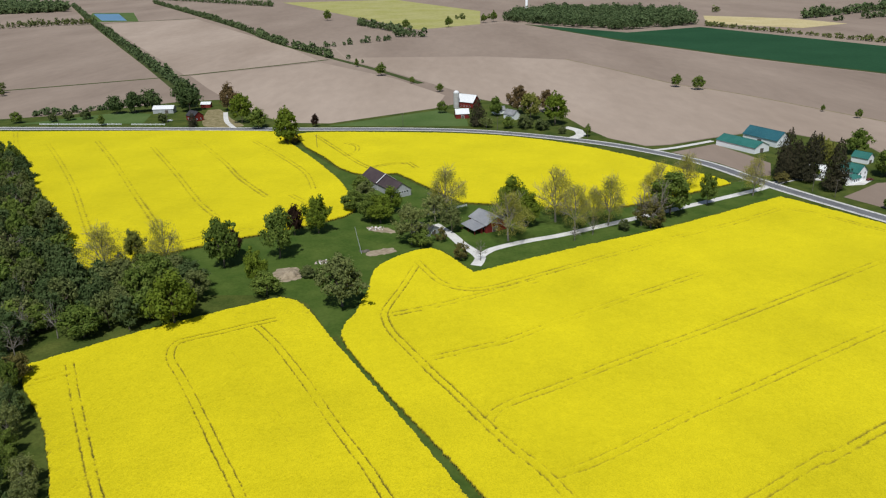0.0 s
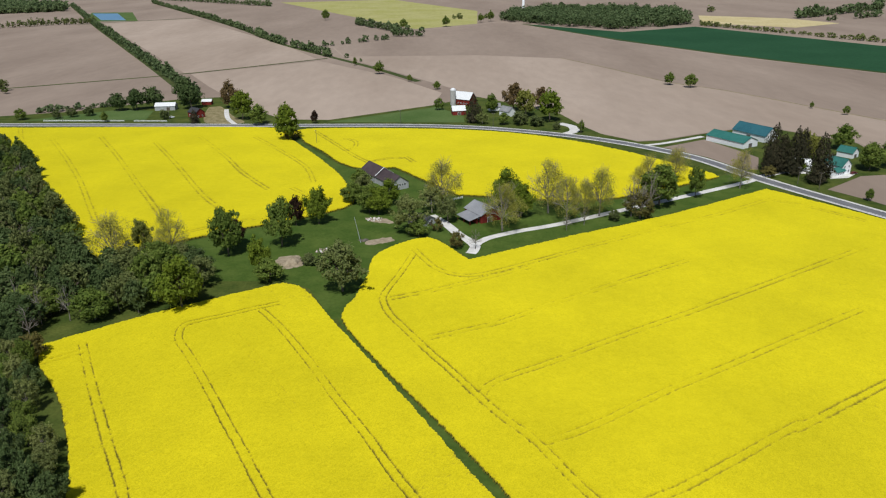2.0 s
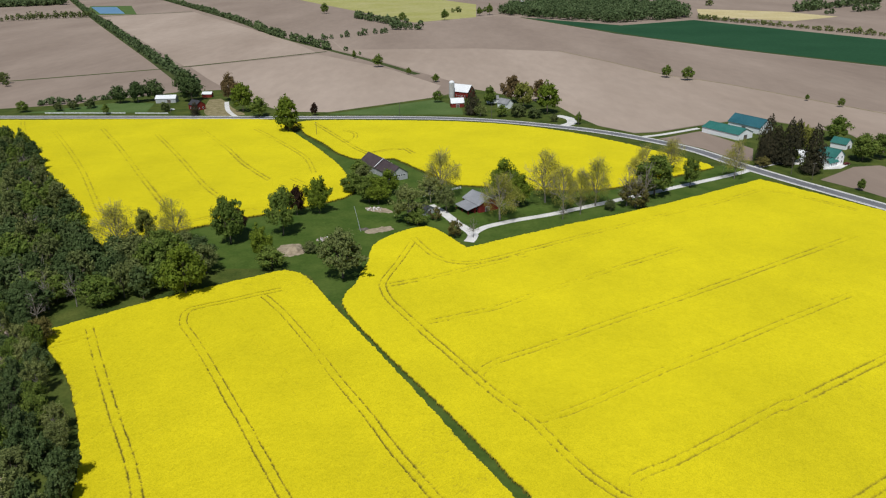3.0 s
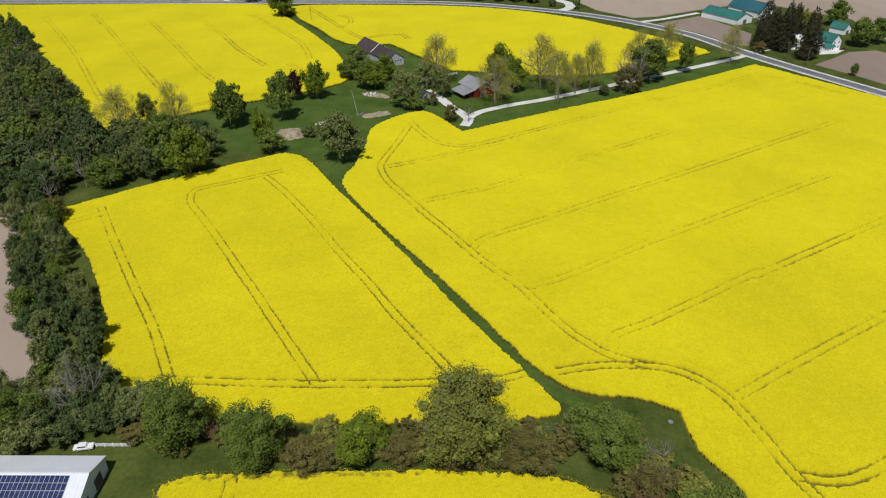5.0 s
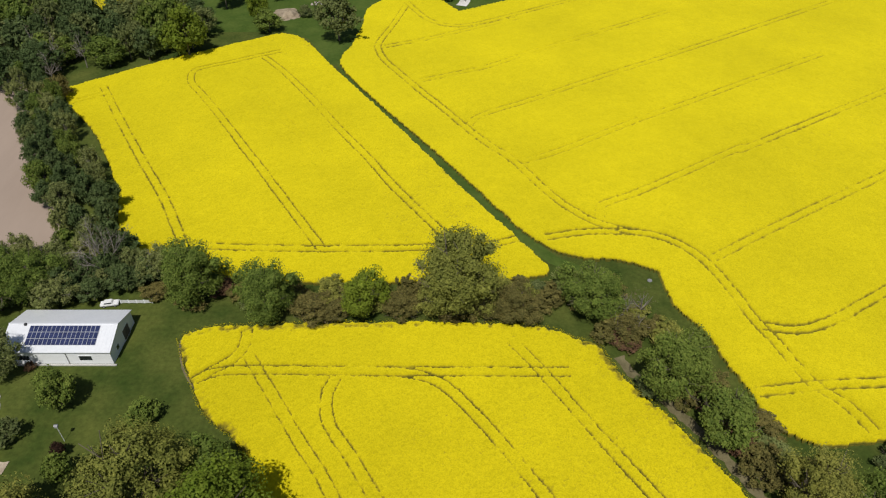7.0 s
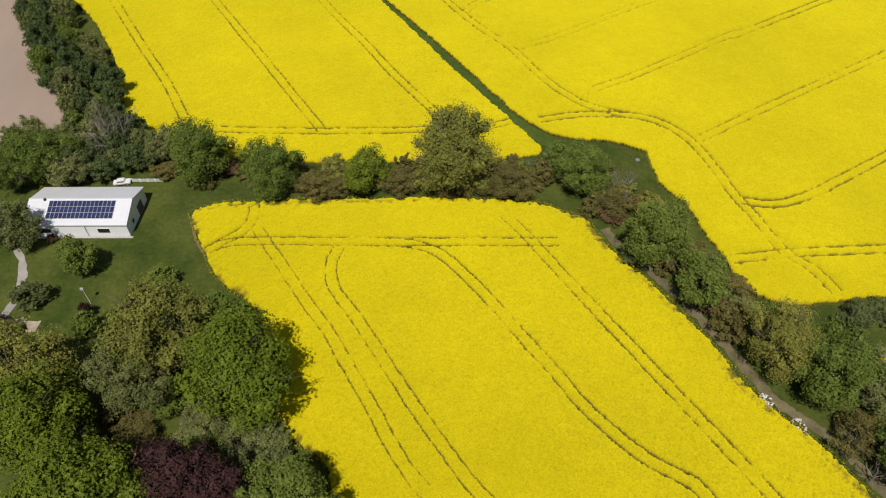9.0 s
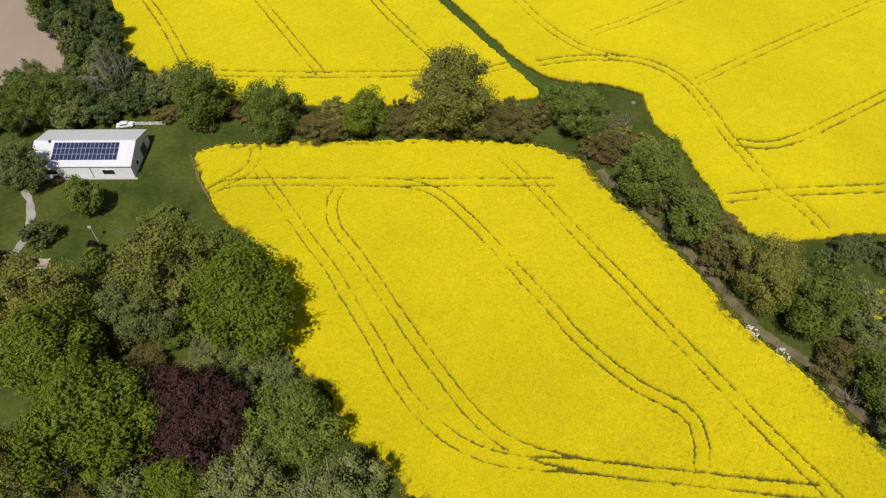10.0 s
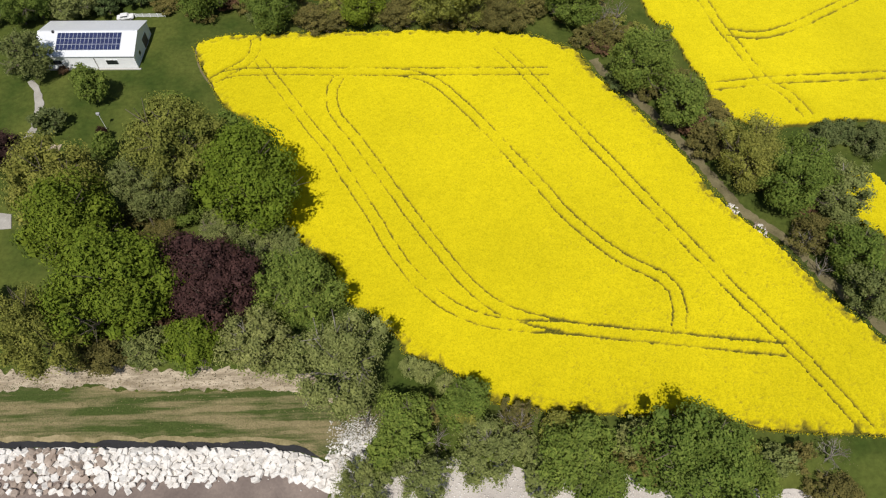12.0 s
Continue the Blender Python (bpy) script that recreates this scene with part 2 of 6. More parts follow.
def box(bm, x0, x1, y0, y1, z0, z1, mat=0, m=None):
    vs = [bm.verts.new(Vector(p)) for p in ((x0, y0, z0), (x1, y0, z0), (x1, y1, z0), (x0, y1, z0), (x0, y0, z1), (x1, y0, z1), (x1, y1, z1), (x0, y1, z1))]
    if m:
        for v in vs:
            v.co = m @ v.co
    for f in ((3, 2, 1, 0), (4, 5, 6, 7), (0, 1, 5, 4), (1, 2, 6, 5), (2, 3, 7, 6), (3, 0, 4, 7)):
        bm.faces.new([vs[i] for i in f]).material_index = mat
    return vs


def tube(bm, a, b, ra, rb, sides=5, mat=0):
    a, b = Vector(a), Vector(b)
    q = (b - a).to_track_quat("Z", "Y")
    rings = []
    for p, r in ((a, ra), (b, rb)):
        rings.append([bm.verts.new(p + q @ Vector((r * math.cos(t), r * math.sin(t), 0))) for t in (2 * math.pi * i / sides for i in range(sides))])
    for i in range(sides):
        bm.faces.new((rings[0][i], rings[0][(i + 1) % sides], rings[1][(i + 1) % sides], rings[1][i])).material_index = mat
    bm.faces.new(rings[1]).material_index = mat


def curve(pts, step=2.0, closed=False):
    """A smooth line through the points, as an array."""
    p = np.array(pts, dtype=float)
    n = len(p)
    res = []
    for i in range(n if closed else n - 1):
        a, b, c, d = (p[(i + k) % n] if closed else p[min(max(i + k, 0), n - 1)] for k in (-1, 0, 1, 2))
        m = max(1, int(np.hypot(*(c - b)) / step))
        t = (np.arange(m) / m)[:, None]
        res.append(0.5 * (2 * b + (c - a) * t + (2 * a - 5 * b + 4 * c - d) * t**2 + (3 * b - a - 3 * c + d) * t**3))
    if not closed:
        res.append(p[-1:])
    return np.vstack(res)


def inside(px, py, poly):
    res = np.zeros(px.shape, dtype=bool)
    q = np.roll(poly, -1, axis=0)
    for (xa, ya), (xb, yb) in zip(poly, q):
        if ya != yb:
            res ^= ((ya > py) != (yb > py)) & (px < (xb - xa) * (py - ya) / (yb - ya) + xa)
    return res


def smooth_noise(x, y, scale, seed):
    """Soft value noise, about -1 to 1."""
    rng = np.random.RandomState(seed)
    g = rng.uniform(-1, 1, (64, 64))
    u, v = x / scale, y / scale
    i, j = np.floor(u).astype(int), np.floor(v).astype(int)
    s, t = u - i, v - j
    s, t = s * s * (3 - 2 * s), t * t * (3 - 2 * t)
    at = lambda a, b: g[a % 64, b % 64]
    return (at(i, j) * (1 - s) + at(i + 1, j) * s) * (1 - t) + (at(i, j + 1) * (1 - s) + at(i + 1, j + 1) * s) * t


# ---- ground, shore and lake ----
SHORE = [(-900.0, -21.0), (-140.0, -15.2), (-75.0, -15.8), (-50.0, -16.6), (-30.0, -17.4), (-24.0, -18.6), (-19.0, -20.8), (-14.0, -26.0), (10.0, -30.5), (40.0, -34.0), (80.0, -38.0), (900.0, -45.0)]
LAKE = -4.6


def ground_z(x, y):
    """Level farmland that falls in a low bluff to the lake."""
    x, y = np.asarray(x, dtype=float), np.asarray(y, dtype=float)
    crest = np.interp(x, [p[0] for p in SHORE], [p[1] for p in SHORE])
    d = crest - y
    fall = np.interp(d, [0, 1.0, 4.5, 13.5, 14.6, 22, 27, 60], [0, -0.3, -1.5, -2.7, -2.9, LAKE + 0.15, LAKE - 0.4, LAKE - 3])
    fall = fall + np.where((d > 0.5) & (d < 20), 0.12, 0.0) * smooth_noise(x, y, 2.3, 5)
    return fall


xs = np.unique(np.concatenate((np.arange(-130, 131, 1.6), np.linspace(-4800, -130, 14), np.linspace(130, 4800, 14))))
ys = np.unique(np.concatenate((np.arange(-64, -16, 0.8), np.linspace(-4800, -64, 6), np.linspace(-16, 4800, 24))))
gx, gy = np.meshgrid(xs, ys)
gz = ground_z(gx, gy)
nx, ny = len(xs), len(ys)
ij = np.arange(nx * ny).reshape(ny, nx)
quads = np.stack((ij[:-1, :-1], ij[:-1, 1:], ij[1:, 1:], ij[1:, :-1]), -1).reshape(-1, 4)
tagged(new("ground", raw_mesh("ground", np.stack((gx, gy, gz), -1).reshape(-1, 3), quads, GRASS, True)), "mown and rough green grass over level farmland", "ground", kind="structure")

bm = bmesh.new()
for f in (((-4800, -4800), (4800, -4800), (4800, -36), (-4800, -36)),):
    bm.faces.new([bm.verts.new((x, y, LAKE)) for x, y in f])
finish("water", bm, WATER, label="dull grey-brown shallow lake water at the shore", category="lake", kind="structure")


def draped(name, x0, x1, d0, d1, mat, label, category, lift=0.03, ragged=0.5, seed=1, taper=7.0):
    """A strip that follows the bluff between two distances below its crest."""
    px = np.arange(x0, x1, 0.4)
    n = 10
    crest = np.interp(px, [p[0] for p in SHORE], [p[1] for p in SHORE])
    rows = []
    for k in range(n + 1):
        wob = ragged * ((1 - k / n) * smooth_noise(px, px * 0, 3.0, seed) + k / n * smooth_noise(px, px * 0, 2.6, seed + 7) + 0.4 * smooth_noise(px, px * 0, 1.1, seed + 3) + 0.35 * smooth_noise(px, px * 0 + 7.3 * (k > n / 2), 0.55, seed + 5))
        end = np.clip(np.minimum(px - x0, x1 - px) / taper, 0, 1)
        mid = (d0 + d1) / 2
        y = crest - (mid + (d0 - mid + (d1 - d0) * k / n) * (0.02 + 0.98 * end)) + wob
        rows.append(np.stack((px, y, ground_z(px, y) + lift), -1))
    v = np.stack(rows)
    m = len(px)
    ij = np.arange(m * (n + 1)).reshape(n + 1, m)
    q = np.stack((ij[1:, :-1], ij[1:, 1:], ij[:-1, 1:], ij[:-1, :-1]), -1).reshape(-1, 4)
    return tagged(new(name, raw_mesh(name, v.reshape(-1, 3), q, mat, True)), label, category, kind="structure")


draped("sand_scarp", -125, -18, 0.5, 4.4, SCARP, "eroded pale sandy scarp below the trees", "bank", 0.05, 1.0, 3)
draped("bank_slope", -128, -14, 4.2, 13.8, BANK, "rough bank slope of mixed green and dry grass", "bank", 0.08, 0.5, 41)
draped("bleached_edge", -125, -20, 12.9, 13.7, DRY_GRASS, "bleached dry grass edge above the geotextile", "bank", 0.13, 0.3, 47)
draped("geotextile_strip", -125, -20, 13.5, 14.9, FABRIC, "black geotextile laid along the foot of the bank", "geotextile", 0.12, 0.25, 9)
draped("stone_bedding", -125, -11, 14.7, 19.2, GRAVEL, "crushed pale stone bedding under the blocks", "revetment", 0.06, 0.4, 51)
draped("beach", -125, 95, 18.4, 31.0, WET_SAND, "wet brown sand beach at the water's edge", "beach", 0.04, 0.8, 14)
draped("gravel_beach", -20, 70, 6.5, 19.0, BEACH, "pale gravel and pebble beach under the bank trees", "beach", 0.05, 1.0, 21)


def sheet(name, pts, mat, z, label, category, step=12.0, closed_curve=False):
    """A level piece of land with the given outline."""
    p = curve(pts, step, True) if closed_curve else np.array(pts)
    if closed_curve and step <= 1:
        p = p + 0.9 * np.stack((smooth_noise(p[:, 0], p[:, 1], 1.7, 81), smooth_noise(p[:, 0], p[:, 1], 1.5, 82)), -1)
    bm = bmesh.new()
    vs = [bm.verts.new((x, y, z)) for x, y in p]
    f = bm.faces.new(vs)
    if f.normal.z < 0 or f.calc_area() and (f.normal_update() or f.normal.z < 0):
        f.normal_flip()
    bmesh.ops.triangulate(bm, faces=[f])
    return finish(name, bm, mat, label=label, category=category, kind="structure")


sheet("farmland", [(-1900, 760), (-420, 645), (-300, 668), (-250, 700), (-215, 705), (-150, 640), (-95, 590), (0, 645), (40, 682), (104, 592), (113, 543), (123, 512), (143, 487), (160, 489), (192, 505), (222, 518), (250, 524), (290, 470), (275, 320), (350, 150), (900, 150), (2600, 1500), (2600, 4300), (-2600, 4300)], SOIL_DARK, 0.025, "bare brown farmland between the fields", "field")
bare = "bare pinkish-brown tilled field soil"
sheet("tilled_field_1", [(-265, 765), (-322, 878), (-640, 622), (-400, 626), (-330, 645), (-300, 690)], SOIL_DARK, 0.05, bare, "field")
sheet("tilled_field_2", [(-337, 890), (-655, 1480), (-805, 1745), (-1500, 1270), (-1500, 700), (-651, 629)], SOIL_DARK, 0.05, bare, "field")
sheet("tilled_field_3", [(-895, 1810), (-1120, 2200), (-1330, 2180), (-1700, 1300)], SOIL_DARK, 0.05, bare, "field")
sheet("tilled_field_4", [(-248, 775), (-298, 872), (-158, 972), (-50, 818), (5, 705), (-4, 640), (-91, 584), (-130, 590), (-170, 640), (-200, 690)], SOIL, 0.05, bare, "field")
sheet("tilled_field_5", [(-308, 880), (-160, 984), (-250, 1195), (-392, 1455), (-590, 1830), (-780, 1745), (-628, 1465)], SOIL, 0.05, bare, "field")
sheet("tilled_field_6", [(-810, 1790), (-610, 1870), (-870, 2380), (-1100, 2290)], SOIL_DARK, 0.05, bare, "field")
sheet("tilled_field_7", [(-165, 1075), (-222, 1195), (-363, 1475), (-420, 1600), (-170, 1540), (-85, 1400), (-70, 1310), (-85, 1250), (-172, 1165)], SOIL_DARK, 0.05, bare, "field")
sheet("tilled_field_8", [(-435, 1630), (-190, 1580), (-190, 1740), (-540, 2480), (-840, 2420), (-555, 1830)], SOIL_DARK, 0.05, bare, "field")
sheet("tilled_field_9", [(20, 722), (-28, 815), (-128, 1005), (-160, 1130), (-78, 1222), (-18, 1290), (-35, 1400), (85, 1505), (130, 1560), (176, 1480), (283, 1150), (381, 943), (480, 778), (700, 420), (700, 150),
    (345, 150), (268, 300), (262, 350), (290, 420), (292, 470), (250, 528), (222, 520), (192, 507), (160, 491), (143, 489), (122, 514), (113, 545), (104, 590), (70, 640), (30, 690)], SOIL, 0.05, bare, "field")
sheet("tilled_field_15", [(-128, 1015), (-158, 1130), (-78, 1220), (-20, 1288), (-35, 1395), (85, 1500), (130, 1552), (174, 1478), (281, 1150), (379, 941), (478, 778), (690, 430), (600, 260), (346, 550), (281, 687), (243, 742), (164, 950), (60, 1000)], SOIL_DARK, 0.09, bare, "field")
ribbon_margins = [(164, 955), (205, 850), (243, 740), (281, 685), (346, 548), (420, 400)]
sheet("tilled_field_10", [(155, 469), (191, 489), (202, 458), (208, 437), (196, 409), (187, 411), (176, 440)], SOIL_DARK, 0.06, bare, "field")
sheet("tilled_field_11", [(217, 367), (232, 378), (249, 391), (266, 393), (300, 330), (320, 240), (282, 225), (230, 345)], SOIL_DARK, 0.06, bare, "field")
sheet("tilled_field_12", [(-176, 240), (-131, 172), (-105, 114), (-107, 103), (-230, 100), (-260, 240)], SOIL, 0.05, bare, "field")
sheet("tilled_field_13", [(120, 1960), (300, 1860), (560, 1730), (580, 1650), (720, 1530), (900, 1650), (1400, 2100), (900, 2900), (100, 3300), (-120, 2700)], SOIL_DARK, 0.05, bare, "field")
sheet("tilled_field_14", [(515, 1425), (640, 1300), (760, 1360), (900, 1000), (760, 850), (650, 1060)], SOIL_DARK, 0.05, bare, "field")
sheet("wheat_field", [(182, 1484), (327, 1287), (480, 1363), (622, 1023), (900, 560), (760, 400), (482, 780), (383, 948), (286, 1155)], WHEAT, 0.09, "dark green young wheat field", "field")
sheet("weedy_field", [(-520, 2530), (-178, 1743), (-39, 1422), (85, 1521), (107, 1913), (-144, 2566)], WEEDY, 0.09, "fallow field covered in yellow-green weeds", "field")
sheet("stubble_field", [(575, 1623), (712, 1506), (754, 1372), (639, 1304), (514, 1430)], STRAW, 0.12, "straw-coloured stubble field", "field")
sheet("pasture_1", [(-92, 574), (0, 632), (22, 588), (22, 563)], MEADOW, 0.10, "green pasture beside the road", "pasture")
sheet("pasture_2", [(-360, 606), (-290, 650), (-258, 640), (-250, 598)], MEADOW, 0.10, "pale green paddock beside the road", "pasture")
sheet("pond", [(-971, 2121), (-890, 2098), (-757, 1824), (-826, 1842)], POND, 0.15, "bright blue rectangular irrigation pond", "pond")
sheet("pond_bank", [(-990, 2160), (-865, 2140), (-715, 1790), (-850, 1800)], MEADOW, 0.10, "mown grass bank round the pond", "bank")
sheet("homestead_lawn", [(-150, 262), (-64, 258), (-53, 250), (-40, 222), (-30, 232), (-28, 262), (-26, 282), (-18, 297), (-8, 305), (0, 302), (14, 277), (55, 300), (115, 330), (182, 369), (195, 372), (178, 402), (166, 396), (156, 386), (125, 369), (94, 355), (64, 354), (24, 364), (9, 367), (-28, 427), (-50, 426), (-66, 443), (-102, 508), (-108, 508), (-78, 453), (-60, 413), (-50, 380), (-47, 356), (-63, 339), (-96, 321), (-119, 307), (-154, 286)], LAWN, 0.012, "mown bright green lawn round the homestead", "lawn")
sheet("house_yard", [(229, 387), (231, 392), (246, 400), (250, 397), (240, 388)], GRAVEL, 0.08, "pale paved yard before the farmhouse", "yard")
sheet("sand_apron", [(-73, 283.5), (-68, 286), (-63, 284), (-59, 276), (-64.6, 271), (-70, 273.5)], DIRT, 0.03, "bare sandy ground in the lawn", "sand", 1.0, True)
sheet("dirt_patch_1", [(-35, 301), (-29, 305), (-24, 306), (-21, 302), (-27, 299), (-33, 297)], DIRT, 0.03, "trampled sandy dirt by the yard", "dirt", 1.0, True)
sheet("dirt_patch_2", [(-38, 335), (-32, 334), (-26, 332), (-23, 326), (-30, 327), (-35, 329)], DIRT, 0.03, "trampled sandy dirt by the yard", "dirt", 1.0, True)
sheet("homestead_yard", [(-193.7, 582.4), (-211.6, 653.3), (-202.3, 656.7), (-177.4, 608.4), (-161.2, 579.4)], DRY_GRASS, 0.045, "dry yellowish grass yard beside the red house", "yard", 6.0, True)
sheet("patio", [(-99, 22), (-91.9, 20.7), (-90.7, 16.8), (-99, 16.2)], PATH, 0.05, "pale paved patio beside the trees", "patio")


def ribbon(name, pts, width, mat, z, label, category, shift=0.0, step=4.0):
    p = curve(pts, step)
    d = np.gradient(p, axis=0)
    d /= np.maximum(np.hypot(d[:, 0], d[:, 1]), 1e-6)[:, None]
    side = np.stack((-d[:, 1], d[:, 0]), -1)
    loose = 0.22 * width * (step < 2)
    wa, wb = (loose * smooth_noise(p[:, 0] * 1.0 + k, p[:, 1] * 1.0, 0.9, 61 + k)[:, None] for k in (0, 9))
    a, b = p + side * (shift + width / 2 + wa), p + side * (shift - width / 2 + wb)
    n = len(p)
    v = np.zeros((2 * n, 3))
    v[:n, :2], v[n:, :2], v[:, 2] = a, b, z
    i = np.arange(n - 1)
    return tagged(new(name, raw_mesh(name, v, np.stack((i, i + n, i + n + 1, i + 1), -1), mat)), label, category, kind="structure")


ROAD = [(-900, 640), (-365.5, 590), (-135.4, 566.5), (-35.5, 557.3), (21.9, 546.1), (63.7, 528.9), (109.1, 501.7), (141.6, 473), (168.1, 439.1), (184.3, 400.4), (197.4, 372.5), (219.4, 331.6), (300, 185), (380, 40)]
ribbon("road_shoulder", ROAD, 10.6, GRAVEL, 0.13, "pale gravel shoulder of the country road", "road")
ribbon("road", ROAD, 7.6, ASPHALT, 0.17, "grey two-lane asphalt country road", "road")
ribbon("road_edge_line_1", ROAD, 0.35, LINE, 0.19, "white painted edge line", "road marking", 3.3)
ribbon("road_edge_line_2", ROAD, 0.35, LINE, 0.19, "white painted edge line", "road marking", -3.3)
ribbon("driveway", [(16.7, 294), (22.2, 302), (38, 311), (58.6, 319.5), (92.8, 337.5), (138, 361.6), (179.1, 384.1), (188, 391)], 4.2, GRAVEL, 0.06, "pale gravel farm driveway", "driveway")
ribbon("yard_drive", [(14, 284), (16.5, 292), (14, 300), (9.5, 308), (4, 322), (-4, 337)], 5.0, GRAVEL, 0.05, "pale gravel yard between the trees", "driveway")
ribbon("far_drive_1", [(95, 514), (104, 524), (105, 540), (97, 552)], 7.5, GRAVEL, 0.14, "pale gravel drive to the farmyard", "driveway")
ribbon("far_drive_2", [(141, 474), (161, 481), (193, 498)], 4.0, GRAVEL, 0.14, "pale gravel drive to the barns", "driveway")
ribbon("far_drive_3", [(186, 391), (197, 397), (208, 402), (222, 400)], 5.0, GRAVEL, 0.14, "pale gravel drive to the white house", "driveway")
ribbon("far_drive_4", [(-165, 570), (-180, 600), (-192, 640)], 4.0, GRAVEL, 0.14, "pale gravel drive to the homestead", "driveway")
for run, wide in (([(-600, 735), (-480.3, 784.6), (-324.9, 862), (-300, 880)], 6.0), ([(-300, 877), (-167.2, 984), (-150, 998)], 6.0), ([(-820, 1700), (-744.5, 1765), (-600, 1850)], 9.0), ([(-245, 716), (-279, 775), (-375, 955), (-531, 1242), (-787, 1715), (-1226, 2545)], 13.0), ([(-20, 780), (-82, 901), (-152, 1021), (-264, 1220), (-409, 1532), (-649, 1999), (-996, 2659)], 9.0), ([(175, 1490), (290, 1165), (385, 955), (488, 778), (640, 540)], 7.0)):
    ribbon("field_margin", run, wide, VERGE, 0.10, "dark rough grass margin between tilled fields", "field margin", step=20.0)
ribbon("field_margin", ribbon_margins, 1.6, DRY_GRASS, 0.12, "narrow grassy margin between two tilled fields", "field margin", step=20.0)
ribbon("grass_lane", [(-50, 252), (-37, 224), (-31.5, 210), (-13.6, 176.2), (-1, 154), (8.4, 136.6), (21.5, 113.2), (31, 99), (40, 93)], 3.6, LAWN, 0.03, "mown green grass lane between two crops", "lane", 0.4)
ribbon("crop_margin", [(-52, 78.8), (-58, 77.8), (-61.8, 74.6), (-61.2, 69), (-58.5, 62.5), (-54.5, 57), (-51, 52.5)], 0.55, EARTH, 0.03, "bare brown earth margin along the crop", "margin", 1.7, 0.5)
ribbon("garden_drive", [(-99, 42), (-94, 40.2), (-89, 39.8), (-86.5, 39.6)], 3.2, SAND, 0.045, "pale sandy garden track", "path", step=1.0)
ribbon("footpath", [(-100.5, 63), (-97.3, 58.5), (-95.6, 54), (-94.6, 48), (-95.5, 43), (-99, 38)], 1.8, PATH, 0.04, "pale gravel garden path", "path", step=1.0)
ribbon("earth_strip", [(39.5, 64), (41.9, 58.1), (50.3, 45.3), (56.7, 32.8), (61.8, 20.9), (65.5, 13.8), (71.5, 7.0), (76.7, -2.8), (85.2, -15.7)], 2.2, EARTH, 0.04, "bare tan earth strip between crop and hedge", "bank", 1.9, 0.5)

# ---- rapeseed fields ----
EAST_EDGE = [(12.7, 276.1), (12.7, 276.1), (-0.9, 300.8), (-9.2, 303.7), (-21.2, 294.3), (-29.7, 280.1), (-30.9, 261.9), (-33.9, 240.8), (-37, 229.9), (-36.1, 219.4), (-27.1, 200.9), (-13.7, 177.5), (-2.2, 158.1), (12.3, 132.2), (24.2, 110.8), (32.2, 101.9), (39.3, 98.6), (48.7, 97.2), (56.9, 92.5), (57, 90.7), (57.7, 80.4), (62.4, 70.6), (64.2, 61.7), (66.8, 52.4), (67.2, 47.2), (70, 42.1), (76.9, 38.7), (85.6, 39.2), (98.2, 40.3), (150, 42), (225, 150), (262, 240), (214.1, 322.9), (183.2, 368.7), (183.2, 368.7), (115.5, 328.7), (55.1, 298.6)]
WEST_EDGE = [(-139.9, 206.4), (-139.9, 206.4), (-106.9, 230.9), (-64.6, 255.6), (-64.6, 255.6), (-53.7, 247.7), (-37.2, 217), (-13.6, 174.8), (4.5, 141), (18.8, 115.6), (29.9, 95.9), (29.9, 95.9), (29.1, 92.8), (18.7, 91), (-10.2, 90.8), (-33.5, 91.7), (-54.4, 94.3), (-83.7, 105.9), (-97.4, 138), (-116.2, 171.5), (-133.1, 192.8)]
SOUTH_EDGE = [(-60.6, 74.4), (-53, 77.3), (-47.1, 77.5), (-23.5, 77.6), (6, 76.4), (25, 74.4), (32.5, 70.1), (36.6, 69.2), (41.6, 57.2), (49.9, 44.5), (56.3, 32.1), (61.4, 20.3), (65.1, 13.2), (71, 6.4), (76.1, -3.4), (84.6, -16.1), (96, -31), (77.6, -34.6), (74, -34.3), (56.8, -32.8), (48.6, -29.9), (32.7, -29.4), (17.8, -27.9), (9.3, -26), (5.9, -22.7), (-0.2, -17.9), (-6, -16), (-7.1, -13), (-13.2, -6.7), (-18.9, -3.9), (-20.5, 4.1), (-27.9, 10), (-31.9, 14.5), (-33.6, 25.3), (-40.7, 42.6), (-46, 47.4), (-50.7, 52.3), (-54.6, 59.4), (-59.9, 70)]
FAR_WEST_EDGE = [(-480, 585), (-342.5, 573.9), (-132.7, 554.8), (-106.7, 510), (-77.7, 453.5), (-59.9, 413.6), (-49.4, 379.9), (-46.8, 355.7), (-63.5, 339.3), (-96, 321.3), (-118.9, 308), (-153.9, 286.9), (-176, 304.2), (-208.3, 352.1), (-239.4, 403.1), (-273, 447.5), (-316, 492), (-362, 524), (-480, 560)]
FAR_EAST_EDGE = [(-106.9, 546.6), (-34.7, 543.9), (21.4, 533.1), (62.2, 516.5), (95.3, 492.9), (126.4, 459), (147.1, 429.7), (166.6, 397.6), (156.2, 387.2), (125.5, 370.5), (94.3, 356.1), (64.5, 355.2), (23.6, 365.3), (10, 368.1), (10, 368.1), (-27.8, 428.5), (-27.8, 428.5), (-49.4, 427.5), (-65.5, 444.3), (-80.8, 474), (-100.4, 509.4)]
SOUTH_TRACKS = []
SOUTH_TRACKS.append([(-43, 67), (-35.9, 55.7), (-29, 44.4), (-22.7, 34.9), (-17.9, 25.9), (-13.2, 17.5), (-9.1, 9.2), (-5.3, 2.8), (-1, -2.4), (4.4, -7), (9.3, -9.3), (14.7, -10.6), (24.9, -11.4), (35.5, -13.1), (46, -14.6), (56.3, -16.2), (65.7, -17.5)])
